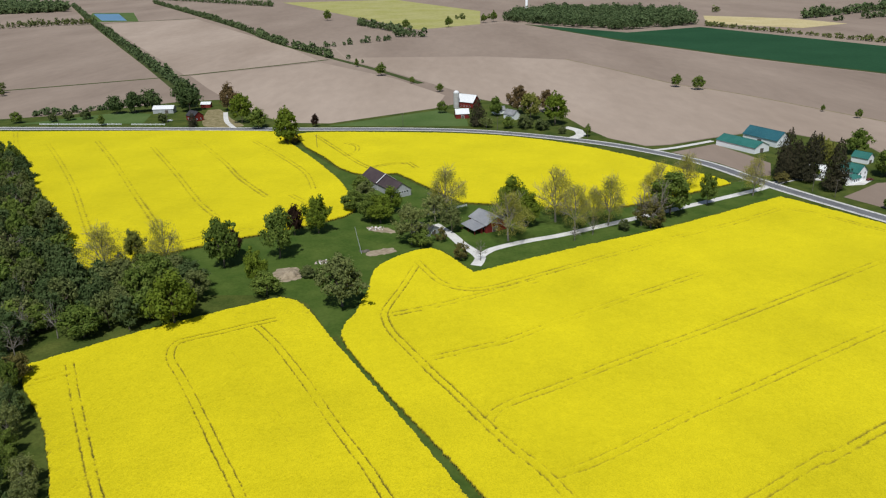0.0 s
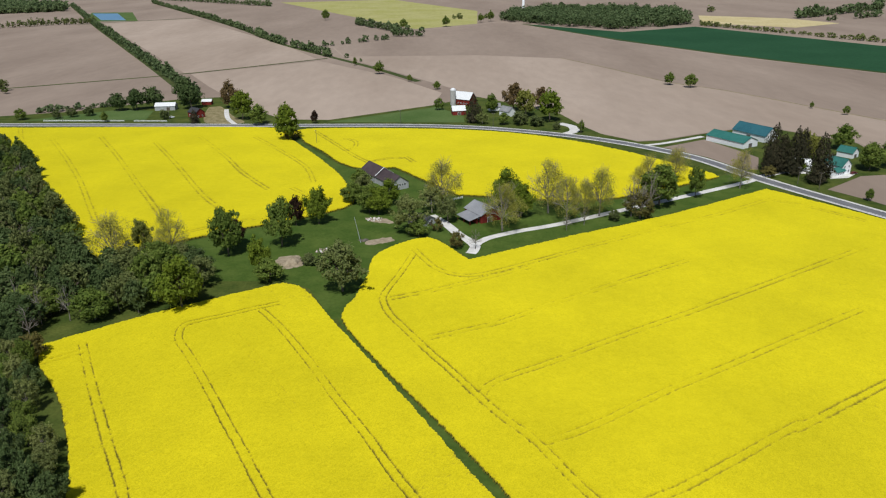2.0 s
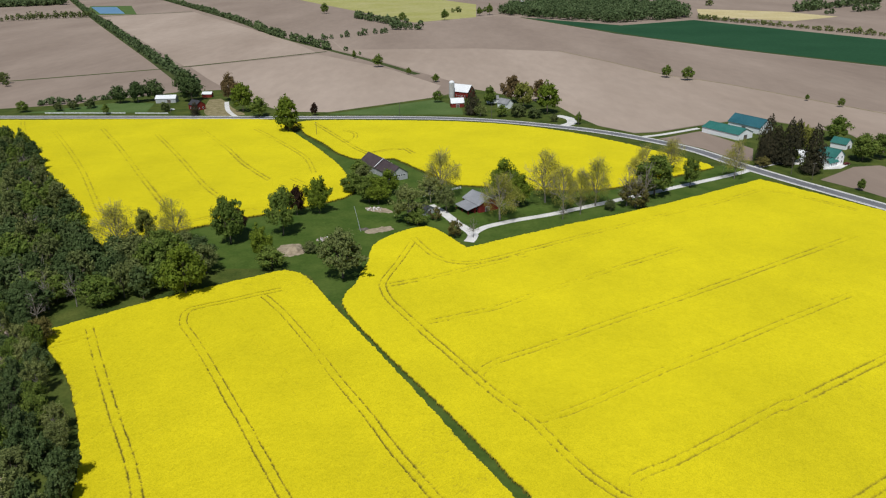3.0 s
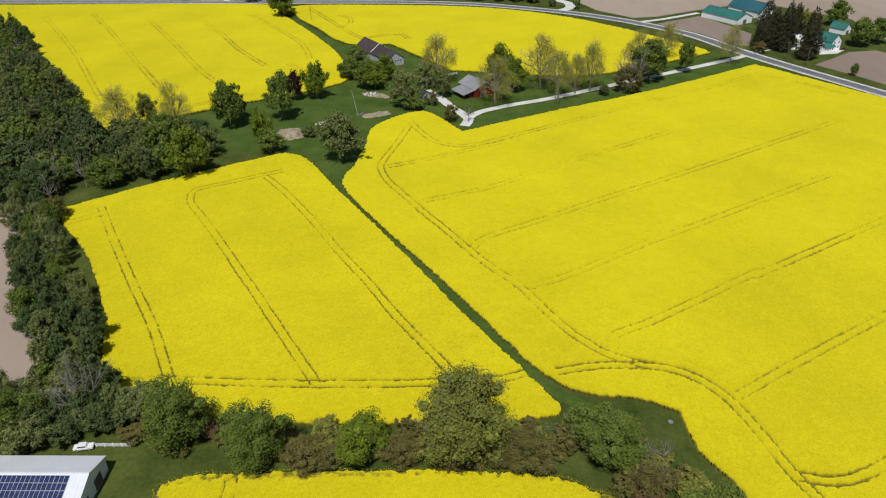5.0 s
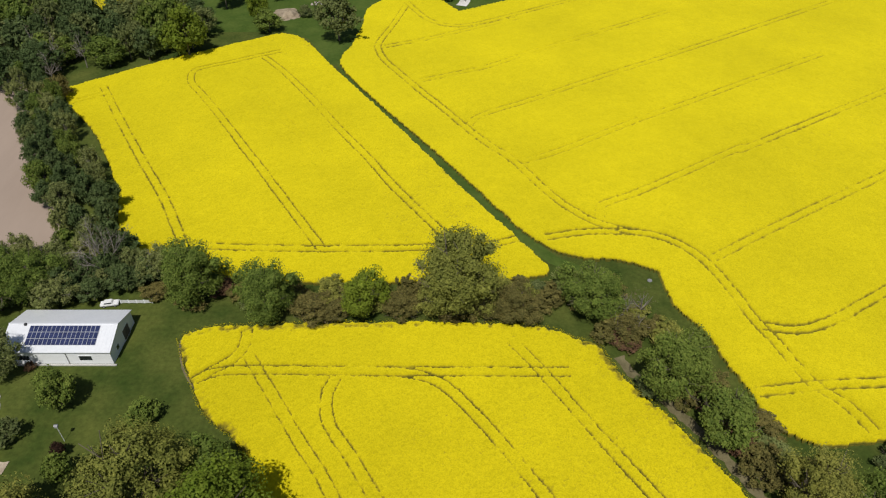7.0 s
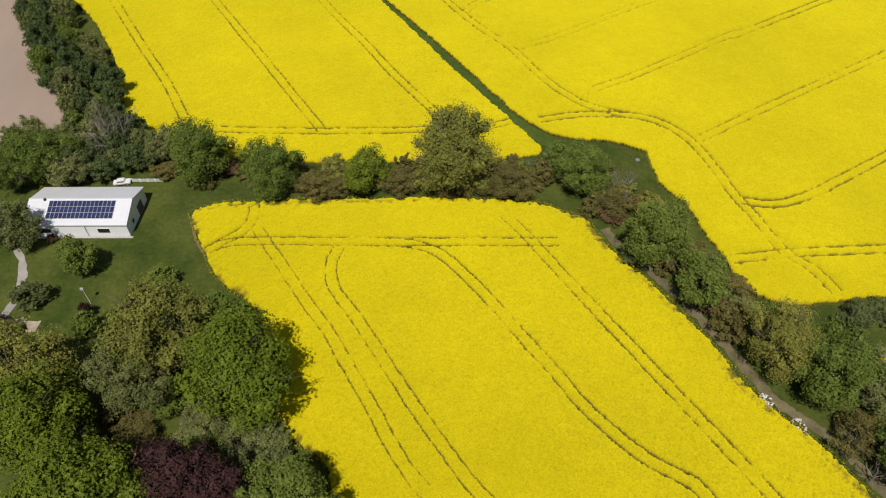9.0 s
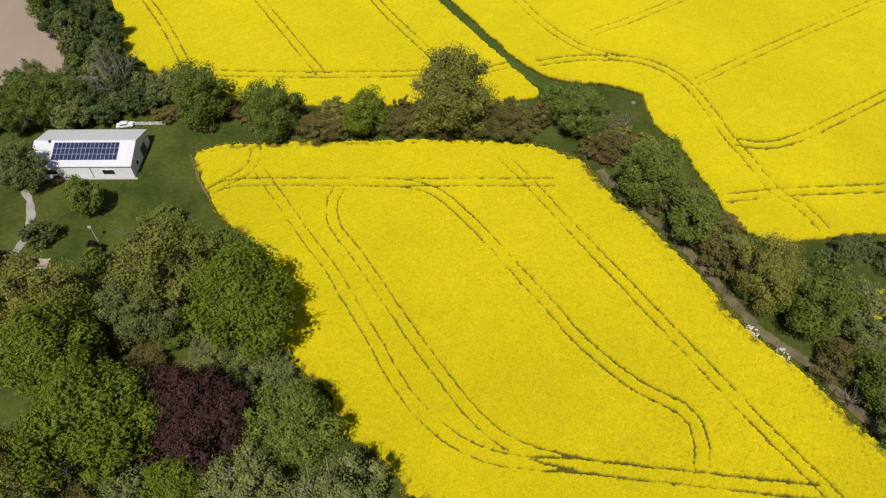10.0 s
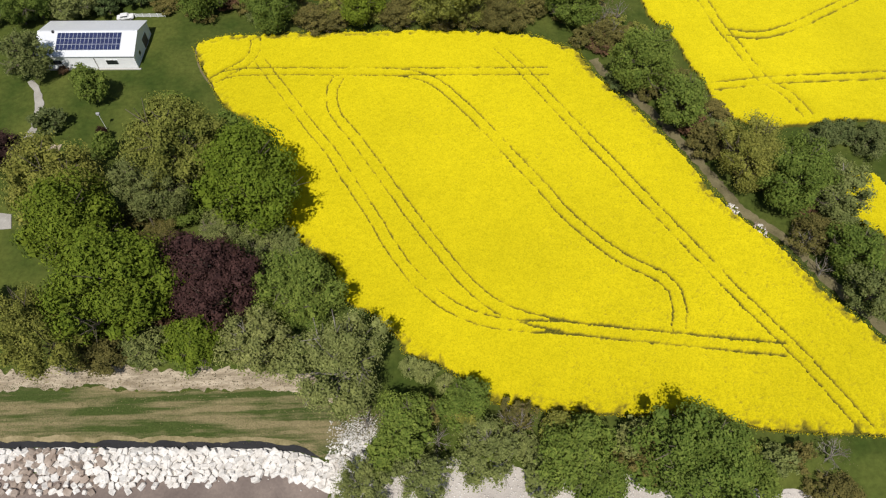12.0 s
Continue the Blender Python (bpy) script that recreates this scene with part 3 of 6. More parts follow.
SOUTH_TRACKS.append([(-22.6, 59.9), (-23.8, 56.6), (-23.8, 52.1), (-22.6, 47.3), (-17.4, 39.1), (-10.6, 27.3), (-4.4, 16.4), (0.9, 7.8), (5.3, 1.1), (9.1, -3.6), (13.3, -7.1), (19.6, -9.8), (25, -11.1)])
SOUTH_TRACKS.append([(-53.7, 60.1), (-47.5, 62.9), (-22.7, 62), (-8.5, 61.1), (-1.5, 59), (3.3, 55), (10.4, 45.2), (17.5, 33.7), (24.7, 22.2), (28.2, 15.9), (36.1, 6.3), (41.4, 1.9), (45.5, -0.7), (47.6, -4), (47.7, -7.9), (46.5, -12.2)])
SOUTH_TRACKS.append([(-22.7, 62), (29.3, 59.9)])
SOUTH_TRACKS.append([(16.7, 70.6), (22.1, 62.3), (31.7, 44.6), (42, 26.3), (51.1, 10), (59.2, -4.4), (66.4, -16.2), (71, -24.8), (75.2, -33.2)])
SOUTH_TRACKS.append([(-53.7, 60.1), (-51, 62.8), (-46.5, 66.3), (-44.7, 71), (-45.1, 75.4)])
WEST_TRACKS = []
WEST_TRACKS.append([(-124.8, 206.6), (-108.6, 178.1), (-92.4, 150.7), (-81, 132), (-70.3, 111.4), (-68, 107)])
WEST_TRACKS.append([(-62, 235.8), (-71.4, 231.4), (-78.5, 227.4), (-87.4, 223.2), (-93.2, 219.8), (-93.6, 214), (-91.3, 207.2), (-86, 199.3), (-73.7, 179.2), (-57.9, 152.1), (-57.7, 152.1), (-45.2, 130.4), (-33.3, 109.9), (-30.8, 105.6)])
WEST_TRACKS.append([(-67.8, 230.3), (-56.5, 214), (-41.7, 188.6), (-32.2, 170.8), (-21.4, 152.1), (-11.7, 134), (2.1, 111.2), (4.7, 106.9)])
WEST_TRACKS.append([(-72.9, 109), (-65, 108.2), (-49.3, 106.8), (-32.2, 105.6), (-10.8, 105), (-1.6, 105.1), (10.7, 105.4), (16.8, 105.9), (24, 108.6)])
WEST_TRACKS.append([(-135.7, 192.9), (-129.5, 196.3), (-122, 201.4)])
EAST_TRACKS = []
EAST_TRACKS.append([(30.2, 108.1), (39.8, 109.9), (49.2, 110.1), (58.9, 108.4), (65.6, 104.1), (70.4, 96.6), (73.4, 86.4), (75.4, 75.8), (77.8, 67.8), (80, 58.8), (81.7, 54), (86, 48.8), (88.4, 42)])
EAST_TRACKS.append([(76.9, 72.6), (81.1, 71.3), (87, 71.3), (96.7, 75.1), (111.5, 83.5), (207.2, 137.8)])
EAST_TRACKS.append([(68.4, 52.9), (76.1, 53.7), (86.2, 54.5), (97.1, 54.7), (207.1, 56.7)])
EAST_TRACKS.append([(-11.8, 282.7), (-16.9, 261.2), (-21.7, 243.7), (-22.1, 235.9), (-18.9, 224.9), (-13, 213.4), (-4.2, 196.9), (1.9, 186.4), (10.5, 170.7), (18.1, 157.8), (25, 148), (34.5, 128.4), (39.2, 121.1), (43.9, 115.5), (49.6, 111.8), (56, 109.3)])
EAST_OLD_TRACKS = []
EAST_OLD_TRACKS.append([(27.8, 146.8), (36.4, 150.5), (48.4, 157.5), (67.5, 169.9), (91.6, 183.7), (121.8, 201.4), (154.6, 220.5)])
EAST_OLD_TRACKS.append([(12.2, 170.7), (14.9, 175.6), (22, 180.8), (36.9, 188.8), (57.4, 201.5), (98.2, 225), (139.1, 249.7), (189.1, 279.8)])
EAST_OLD_TRACKS.append([(-4.3, 205.7), (12, 212.4), (22, 216.7), (38.2, 227.5), (55.6, 237.9), (73.2, 249.2), (106.3, 269)])
EAST_OLD_TRACKS.append([(-11.5, 288.3), (-1.2, 265.9), (10.1, 258.3), (21.5, 261), (40, 271.2), (68, 287.3), (110, 311), (143.2, 328.4), (174, 347.9)])
EAST_OLD_TRACKS.append([(-19.2, 238), (-1.3, 245.2), (16.6, 254.4), (38, 265.1)])
EAST_OLD_TRACKS.append([(174.8, 349.7), (189.6, 338.2), (208.4, 312.9)])
EAST_OLD_TRACKS.append([(46.9, 116.7), (48.2, 122.1), (52.1, 124.5), (60.6, 128.7), (77.7, 139), (99.9, 152.7), (97.8, 150.2), (121.6, 163.9), (216.9, 218.8)])
EAST_OLD_TRACKS.append([(72.9, 97.4), (83.9, 104.1), (97.9, 112.4), (112.5, 120.8), (137.4, 135), (233, 189.5)])
FAR_WEST_TRACKS = [
    [(-340.5, 568.5), (-322, 535), (-301.2, 501.8)],
    [(-293.5, 526.6), (-259.9, 475.4), (-221.3, 413.8), (-185.9, 351.4), (-166.7, 318.3)],
    [(-259.4, 532.6), (-222.2, 472.5), (-176.2, 394.1), (-146.8, 344.7)],
    [(-209.6, 510.9), (-169.3, 440.8), (-136.4, 381.1), (-116.9, 351.6)],
    [(-186.5, 535.5), (-145.9, 466.6), (-123.9, 424.9), (-97.5, 383.7)],
    [(-138.3, 522.2), (-110.6, 478.7), (-85.6, 434.7), (-74.4, 398.1)],
    [(-131, 312), (-112.7, 325), (-94.5, 335)],
    [(-85.6, 388.1), (-73.3, 372.1)],
]
FAR_EAST_TRACKS = [
    [(-94.5, 536.7), (-77.9, 503.2), (-56.3, 459.6), (-45.4, 442.2)],
    [(-69.1, 511), (-61, 503), (-58.5, 490), (-60.3, 479.3), (-66, 474)],
    [(-45.4, 442.2), (-33.3, 450.8), (-22.4, 451.4)],
    [(-21.7, 454.1), (-15.5, 440)],
]
WEST_OLD_TRACKS = [[(-72.9, 210.4), (-59.9, 191.9), (-49.1, 173.7), (-36.8, 154.4)]]


def crop_field(name, outline, tracks, cell, seed, label, old=(), faint=0.62, weedy=0.3, press=0.86, rough=0.1, grow=0.0, sparse=0.0):
    """A stand of flowering crop: a rough canopy with pressed-down wheel tracks."""
    rng = np.random.RandomState(seed)
    poly = curve(outline, 3.0, True)
    x0, y0 = poly.min(0) - 2 * cell
    x1, y1 = poly.max(0) + 2 * cell
    gx, gy = np.arange(x0, x1, cell), [y0]
    while gy[-1] < y1:
        gy.append(gy[-1] + cell * (1 + grow * (gy[-1] - y0) / (y1 - y0)))
    gy = np.array(gy)
    cx, cy = np.meshgrid(gx, gy)
    local = cell * (1 + 0.5 * grow * (cy - y0) / (y1 - y0))
    cx, cy = cx + rng.uniform(-0.28, 0.28, cx.shape) * cell, cy + rng.uniform(-0.28, 0.28, cx.shape) * cell
    wob = 0.22 * smooth_noise(cx, cy, 2.2, seed + 9)
    kept = inside(cx + wob, cy + 0.22 * smooth_noise(cx, cy, 1.7, seed + 4), poly)
    z = 1.12 + 0.04 * smooth_noise(cx, cy, 3.5, seed) + 0.035 * smooth_noise(cx, cy, 0.9, seed + 1) + rng.normal(0, rough, cx.shape) + 0.12 * smooth_noise(cx, cy, 40.0, seed + 2)
    dip = np.zeros(cx.shape)
    for k, line in enumerate(list(tracks) + list(old)):
        p = curve(line, 2.0)
        near = np.full(cx.shape, 99.0)
        qx, qy, across = cx.copy(), cy.copy(), np.zeros(cx.shape)
        last = len(p) - 2
        for n, (a, b) in enumerate(zip(p[:-1], p[1:])):
            i0, i1 = np.searchsorted(gx, (min(a[0], b[0]) - 4, max(a[0], b[0]) + 4))
            j0, j1 = np.searchsorted(gy, (min(a[1], b[1]) - 4, max(a[1], b[1]) + 4))
            if i1 <= i0 or j1 <= j0:
                continue
            here = np.s_[j0:j1, i0:i1]
            sx, sy = cx[here], cy[here]
            d = b - a
            t = ((sx - a[0]) * d[0] + (sy - a[1]) * d[1]) / (d @ d + 1e-9)
            fore, back = p[-1] - p[-2], p[0] - p[1]
            beyond = (((sx - p[-1, 0]) * fore[0] + (sy - p[-1, 1]) * fore[1] > 0) & (n > last - 4)) | (((sx - p[0, 0]) * back[0] + (sy - p[0, 1]) * back[1] > 0) & (n < 4))
            t = np.clip(t, 0, 1)
            dist = np.hypot(sx - a[0] - t * d[0], sy - a[1] - t * d[1]) + 9 * beyond
            closer = dist < near[here]
            near[here] = np.where(closer, dist, near[here])
            across[here] = np.where(closer, abs(d[0]) / (np.hypot(*d) + 1e-9), across[here])
            qx[here], qy[here] = np.where(closer, a[0] + t * d[0], qx[here]), np.where(closer, a[1] + t * d[1], qy[here])
        gauge = 1.3 + 0.09 * smooth_noise(cx, cy, 2.1, seed + 30) + 0.10 * smooth_noise(cx, cy, 0.8, seed + 31)
        on = np.abs(near - gauge) < (0.58 + 0.34 * across**3 + 0.1 * (cell > 0.7)) * local
        pull = np.where(on, 1 + 0.75 * (gauge / np.maximum(near, 0.2) - 1), 1.0)
        cx, cy = qx + (cx - qx) * pull, qy + (cy - qy) * pull
        patchy = np.clip(0.86 + 0.5 * smooth_noise(cx, cy, 1.1, seed + 6) + 0.4 * smooth_noise(cx, cy, 8.0, seed + 8), 0.2, 1)
        dip = np.maximum(dip, on * patchy * (1.0 if k < len(tracks) else faint))
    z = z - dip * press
    ring = kept.copy()
    ring[1:-1, 1:-1] &= kept[:-2, 1:-1] & kept[2:, 1:-1] & kept[1:-1, :-2] & kept[1:-1, 2:]
    depth, shrunk = np.zeros(cx.shape), kept.copy()
    for _ in range(max(2, int((7.0 if sparse else 3.0) / cell))):
        inner = shrunk.copy()
        inner[1:-1, 1:-1] &= shrunk[:-2, 1:-1] & shrunk[2:, 1:-1] & shrunk[1:-1, :-2] & shrunk[1:-1, 2:]
        shrunk = inner
        depth += shrunk
    thin = np.clip(1 - depth * cell / 2.8, 0, 1)
    z = z - weedy * thin * np.clip(0.25 + smooth_noise(cx, cy, 1.2, seed + 20) + 0.6 * smooth_noise(cx, cy, 7.0, seed + 21), 0, 1)
    z = z - sparse * np.clip(1 - depth * cell / 7.0, 0, 1) * np.clip(0.45 + smooth_noise(cx, cy, 0.7, seed + 22) + 0.5 * smooth_noise(cx, cy, 5.0, seed + 23), 0, 1.3)
    z = np.where(ring, z, 0.02)
    ny, nx = cx.shape
    ij = np.arange(nx * ny).reshape(ny, nx)
    ok = kept[:-1, :-1] & kept[:-1, 1:] & kept[1:, 1:] & kept[1:, :-1]
    q = np.stack((ij[:-1, :-1], ij[:-1, 1:], ij[1:, 1:], ij[1:, :-1]), -1)[ok]
    used, q = np.unique(q, return_inverse=True)
    v = np.stack((cx, cy, z), -1).reshape(-1, 3)[used]
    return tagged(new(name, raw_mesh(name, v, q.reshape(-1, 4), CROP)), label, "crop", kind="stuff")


bloom = "bright yellow flowering rapeseed crop with wheel tracks"
crop_field("rapeseed_field", SOUTH_EDGE, SOUTH_TRACKS, 0.33, 11, bloom, weedy=0.7, press=0.68, rough=0.085, sparse=0.15)
crop_field("rapeseed_field", WEST_EDGE, WEST_TRACKS, 0.4, 12, bloom, WEST_OLD_TRACKS, 0.35, weedy=0.2, press=0.68, rough=0.08)
crop_field("rapeseed_field", EAST_EDGE, EAST_TRACKS, 0.48, 13, bloom, EAST_OLD_TRACKS, 0.68, weedy=0.2, press=0.58, rough=0.06, grow=0.8)
crop_field("rapeseed_field", FAR_WEST_EDGE, [], 0.85, 14, bloom, FAR_WEST_TRACKS, 0.48, 0.1, rough=0.05)
crop_field("rapeseed_field", FAR_EAST_EDGE, [], 0.85, 15, bloom, FAR_EAST_TRACKS, 0.6, 0.1, rough=0.05)
crop_field("rapeseed_field", [(83, 23), (90, 25), (98, 24), (98, 8), (92, 8), (86, 16)], [], 0.4, 16, "patch of yellow flowering rapeseed beside scrub")

# ---- trees ----
LEAF = {
    # Air haze is put into this paler leaf colour of the far trees.
    "distant": leaf_material("hazed_leaf", (0.098, 0.144, 0.057), (0.172, 0.218, 0.098)),
    "maple": leaf_material("maple_leaf", (0.113, 0.165, 0.015), (0.205, 0.256, 0.031)),
    "ash": leaf_material("ash_leaf", (0.101, 0.153, 0.026), (0.206, 0.258, 0.053)),
    "olive": leaf_material("young_oak_leaf", (0.164, 0.179, 0.036), (0.313, 0.310, 0.072)),
    "budding": leaf_material("opening_leaf", (0.300, 0.290, 0.060), (0.500, 0.470, 0.120), 0.4),
    "grey": leaf_material("grey_green_leaf", (0.118, 0.146, 0.043), (0.233, 0.256, 0.092)),
    "willow": leaf_material("willow_leaf", (0.160, 0.187, 0.054), (0.292, 0.310, 0.112)),
    "copper": leaf_material("copper_leaf", (0.044, 0.022, 0.022), (0.098, 0.050, 0.045)),
    "copper2": leaf_material("dark_red_leaf", (0.023, 0.014, 0.009), (0.057, 0.031, 0.021)),
    "spruce": leaf_material("spruce_needle", (0.030, 0.031, 0.017), (0.070, 0.060, 0.034), 0.1),
    "bare": leaf_material("bud", (0.156, 0.120, 0.073), (0.253, 0.196, 0.131)),
    "scrub": leaf_material("scrub_leaf", (0.113, 0.105, 0.032), (0.217, 0.184, 0.058)),
    "redshrub": leaf_material("red_shrub_leaf", (0.100, 0.058, 0.034), (0.180, 0.105, 0.058)),
    "wood": leaf_material("woodland_leaf", (0.066, 0.103, 0.032), (0.130, 0.172, 0.064)),
    "russet": leaf_material("russet_leaf", (0.150, 0.098, 0.045), (0.250, 0.168, 0.078)),
    "bush": leaf_material("bush_leaf", (0.082, 0.111, 0.036), (0.164, 0.187, 0.069)),
}
LOOKS = {
    "maple": "broad round tree in fresh bright green leaf", "ash": "full broadleaf tree in mid-green leaf", "olive": "tall tree with olive-gold young leaves",
    "budding": "tall tree just budding, branches showing through", "grey": "dull grey-green tree with loose crown", "willow": "feathery pale grey-green tree",
    "copper": "dark purple copper beech with dense crown", "copper2": "small upright tree with dark red leaves", "spruce": "tall dark brownish-green spruce",
    "bare": "bare grey twiggy tree without leaves", "scrub": "low brownish-green scrub thicket", "redshrub": "small reddish-brown shrub under trees", "bush": "rounded dense green bush",
    "wood": "woodland tree in dull mid-green leaf", "russet": "broad tree with russet-brown young leaves",
}


def cards(c, n, size, rng):
    """Small three-cornered leaf sprays at the centres c, facing roughly along n."""
    k = len(c)
    n = n / np.maximum(np.linalg.norm(n, axis=1), 1e-6)[:, None]
    t = np.cross(n, rng.normal(size=(k, 3)))
    t /= np.maximum(np.linalg.norm(t, axis=1), 1e-6)[:, None]
    b = np.cross(n, t)
    s = size * rng.uniform(0.6, 1.4, k)[:, None]
    w = s * rng.uniform(0.5, 1.0, k)[:, None]
    v = np.stack((c - t * s, c + b * w + t * 0.5 * s, c - b * w + t * 0.5 * s + n * 0.35 * s), 1)
    return v.reshape(-1, 3), np.arange(3 * k).reshape(k, 3)


def crown_points(kind, count, rng, hearts=None):
    """Leaf places and facings for a crown in a unit box, 1 high and 1 wide; hearts takes the clumps that bear them."""
    if kind == "spruce":
        z = 0.06 + 0.94 * (1 - np.sqrt(rng.uniform(0, 1, count)))
        a = rng.uniform(0, 2 * math.pi, count)
        tier = 0.72 + 0.3 * np.abs(np.sin(z * 24 + 1.5 * np.sin(a * 3)))
        r = 0.5 * np.minimum(1.0, 1.7 * (1.02 - z) ** 0.75) * (0.55 + 0.45 * np.clip(z * 8, 0, 1)) * tier * (0.85 + 0.2 * np.sin(a * 2 + z * 9)) * rng.uniform(0.5, 1.0, count)
        c = np.stack((r * np.cos(a), r * np.sin(a), z - 0.04 * r), -1)
        return c, np.stack((np.cos(a), np.sin(a), 0.7 + 0 * a), -1) + rng.normal(0, 0.4, (count, 3))
    low = kind in ("scrub", "bush", "redshrub")
    lobes = {"scrub": 48, "bush": 48}.get(kind, 84)
    d = rng.normal(size=(lobes, 3))
    d /= np.linalg.norm(d, axis=1)[:, None]
    d[:, 2] = np.where(d[:, 2] < -0.8, -d[:, 2], d[:, 2])
    mid, semi = (np.array((0, 0, 0.42)), np.array((0.5, 0.5, 0.5))) if low else (np.array((0, 0, 0.52)), np.array((0.5, 0.5, 0.48)))
    lr = rng.uniform(0.075, 0.175, lobes) * (0.8 if kind in ("willow", "grey", "scrub") else 1.0)
    reach = rng.uniform(0.3, 1.0, lobes) ** 0.5 - lr * 1.05
    az, ph = np.arctan2(d[:, 1], d[:, 0]), rng.uniform(0, 6.28, 3)
    reach = reach * (0.99 + 0.15 * np.sin(2 * az + ph[0]) + 0.11 * np.sin(3 * az + ph[1]) + 0.08 * np.sin(5 * d[:, 2] + 4 * az + ph[2]))
    reach = np.where(d[:, 2] < -0.15, np.minimum(reach, 0.72), reach)
    lc = mid + d * semi * reach[:, None] * np.stack((1 - 0.22 * np.maximum(d[:, 2], 0), 1 - 0.22 * np.maximum(d[:, 2], 0), np.ones(lobes)), -1)
    lc[:, 2] = np.maximum(lc[:, 2], 0.08 if low else 0.16)
    if hearts is not None:
        hearts.extend(zip(lc, lr))
    pick = rng.choice(lobes, count, p=lr**2 / (lr**2).sum())
    e = rng.normal(size=(count, 3)) + 0.75 * d[pick] + np.array((0, 0, 0.25))
    e /= np.linalg.norm(e, axis=1)[:, None]
    spread = rng.uniform(0.62, 1.15, count)
    if kind in ("willow", "grey", "budding", "olive", "scrub"):
        spread = rng.uniform(0.45, 1.25, count)
    c = lc[pick] + e * (lr[pick] * spread)[:, None] * np.array((1, 1, 0.9))
    c[:, 2] = np.maximum(c[:, 2], 0.03)
    return c, e + rng.normal(0, 0.38, (count, 3))


def branches(bm, rng, kind, deep):
    """Tapered trunk with limbs that fork into the crown."""
    low = kind in ("scrub", "bush", "redshrub")
    base, fork = 0.02 if not low else 0.012, 0.28 if not low else 0.05
    lean = Vector((rng.uniform(-0.03, 0.03), rng.uniform(-0.03, 0.03), fork))
    tube(bm, (0, 0, -0.02), lean, base * 1.25, base * 0.85, 7)
    if kind == "spruce":
        tube(bm, lean, (0, 0, 0.97), base * 0.85, 0.003, 6)
        return

    def grow(p, d, length, r, level):
        q = p + d * length
        tube(bm, p, q, r, r * 0.6, 3 if level else 5)
        if level < deep:
            for _ in range(3 if level else 4):
                nd = (d + Vector(rng.normal(0, 0.45, 3)) + Vector((0, 0, 0.12))).normalized()
                grow(p + d * length * rng.uniform(0.55, 1.0), nd, length * rng.uniform(0.55, 0.8), r * 0.55, level + 1)

    for i in range(6):
        a = 2 * math.pi * (i + rng.uniform(-0.3, 0.3)) / 6
        up = 1.5 if i % 2 else 0.7
        grow(lean, Vector((math.cos(a), math.sin(a), up)).normalized(), rng.uniform(0.22, 0.32), base * 0.6, 0)
    grow(lean, Vector((0, 0, 1)), 0.38, base * 0.8, 0)


COUNTS = {"big": (13500, 0.0128), "near": (5600, 0.0195), "mid": (2500, 0.027), "far": (1000, 0.041)}
THIN = {"spruce": 1.5, "budding": 3.6, "bare": 0.12, "willow": 1.0, "grey": 1.0, "olive": 1.2}
SMALL = {"budding": 0.37, "bare": 0.4, "willow": 0.8, "copper": 0.85, "olive": 0.85, "grey": 0.9}
HEART = {"budding": 0.0, "bare": 0.0, "spruce": 0.0, "willow": 0.5, "grey": 0.6, "olive": 0.5, "scrub": 0.5}
models = {}


def tree_model(kind, lod, variant):
    key = (kind, lod, variant)
    if key not in models:
        rng = np.random.RandomState(sum(map(ord, kind + lod)) * 7 + variant)
        count, size = COUNTS[lod]
        bm = bmesh.new()
        branches(bm, rng, kind, {"big": 2, "near": 2, "mid": 1, "far": 0}[lod] + (2 if kind == "budding" and lod == "mid" else 1 if kind in ("budding", "bare") else 0))
        trunk = bpy.data.meshes.new("trunk")
        bm.to_mesh(trunk)
        bm.free()
        trunk.materials.append(PALE_BARK if kind in ("bare", "budding", "willow") else BARK)
        hearts = []
        c, n = crown_points(kind, int(count * THIN.get(kind, 1.0)), rng, hearts)
        v, f = cards(c, n, size * SMALL.get(kind, 1.0), rng)
        full = HEART.get(kind, 0.64)
        if full:
            inner = {"big": 36, "near": 23, "mid": 14, "far": 7}[lod]
            mid = np.repeat(np.array([h[0] for h in hearts]), inner, 0)
            wide = np.repeat(np.array([h[1] for h in hearts]), inner)
            e = rng.normal(size=(len(mid), 3))
            e /= np.linalg.norm(e, axis=1)[:, None]
            v2, f2 = cards(mid + e * (wide * full * rng.uniform(0.5, 1.0, len(mid)))[:, None], e, (wide * {"big": 0.27, "near": 0.32, "mid": 0.40, "far": 0.55}[lod])[:, None].ravel().mean(), rng)
            f = np.vstack((f, f2 + len(v)))
            v = np.vstack((v, v2))
        models[key] = (trunk, raw_mesh("crown", v, f, LEAF[kind]))
    return models[key]


planted = random.Random(4)


def plant(kind, x, y, h, r, group="", lod=""):
    """A tree or bush of that height and crown radius, standing on the ground."""
    lod = lod or (("big" if r > 7 else "near" if r > 4.8 else "mid" if r > 4.2 else "far") if y < 130 and abs(x) < 112 else "mid" if y < 430 else "far")
    trunk, crown = tree_model(kind, lod, planted.randrange(2))
    bush = kind in ("scrub", "bush", "redshrub")
    ob = new("bush" if bush else "tree")
    z = float(ground_z(x, y))
    ob.matrix_basis = Matrix.LocRotScale((x, y, z), Euler((0, 0, planted.uniform(0, 6.28))), (2 * r, 2 * r * planted.uniform(0.92, 1.08), h))
    for name, me in (("trunk", trunk), ("crown", crown)):
        new(name, me).parent = ob
    tagged(ob, LOOKS[kind], "bush" if bush else "tree", group)


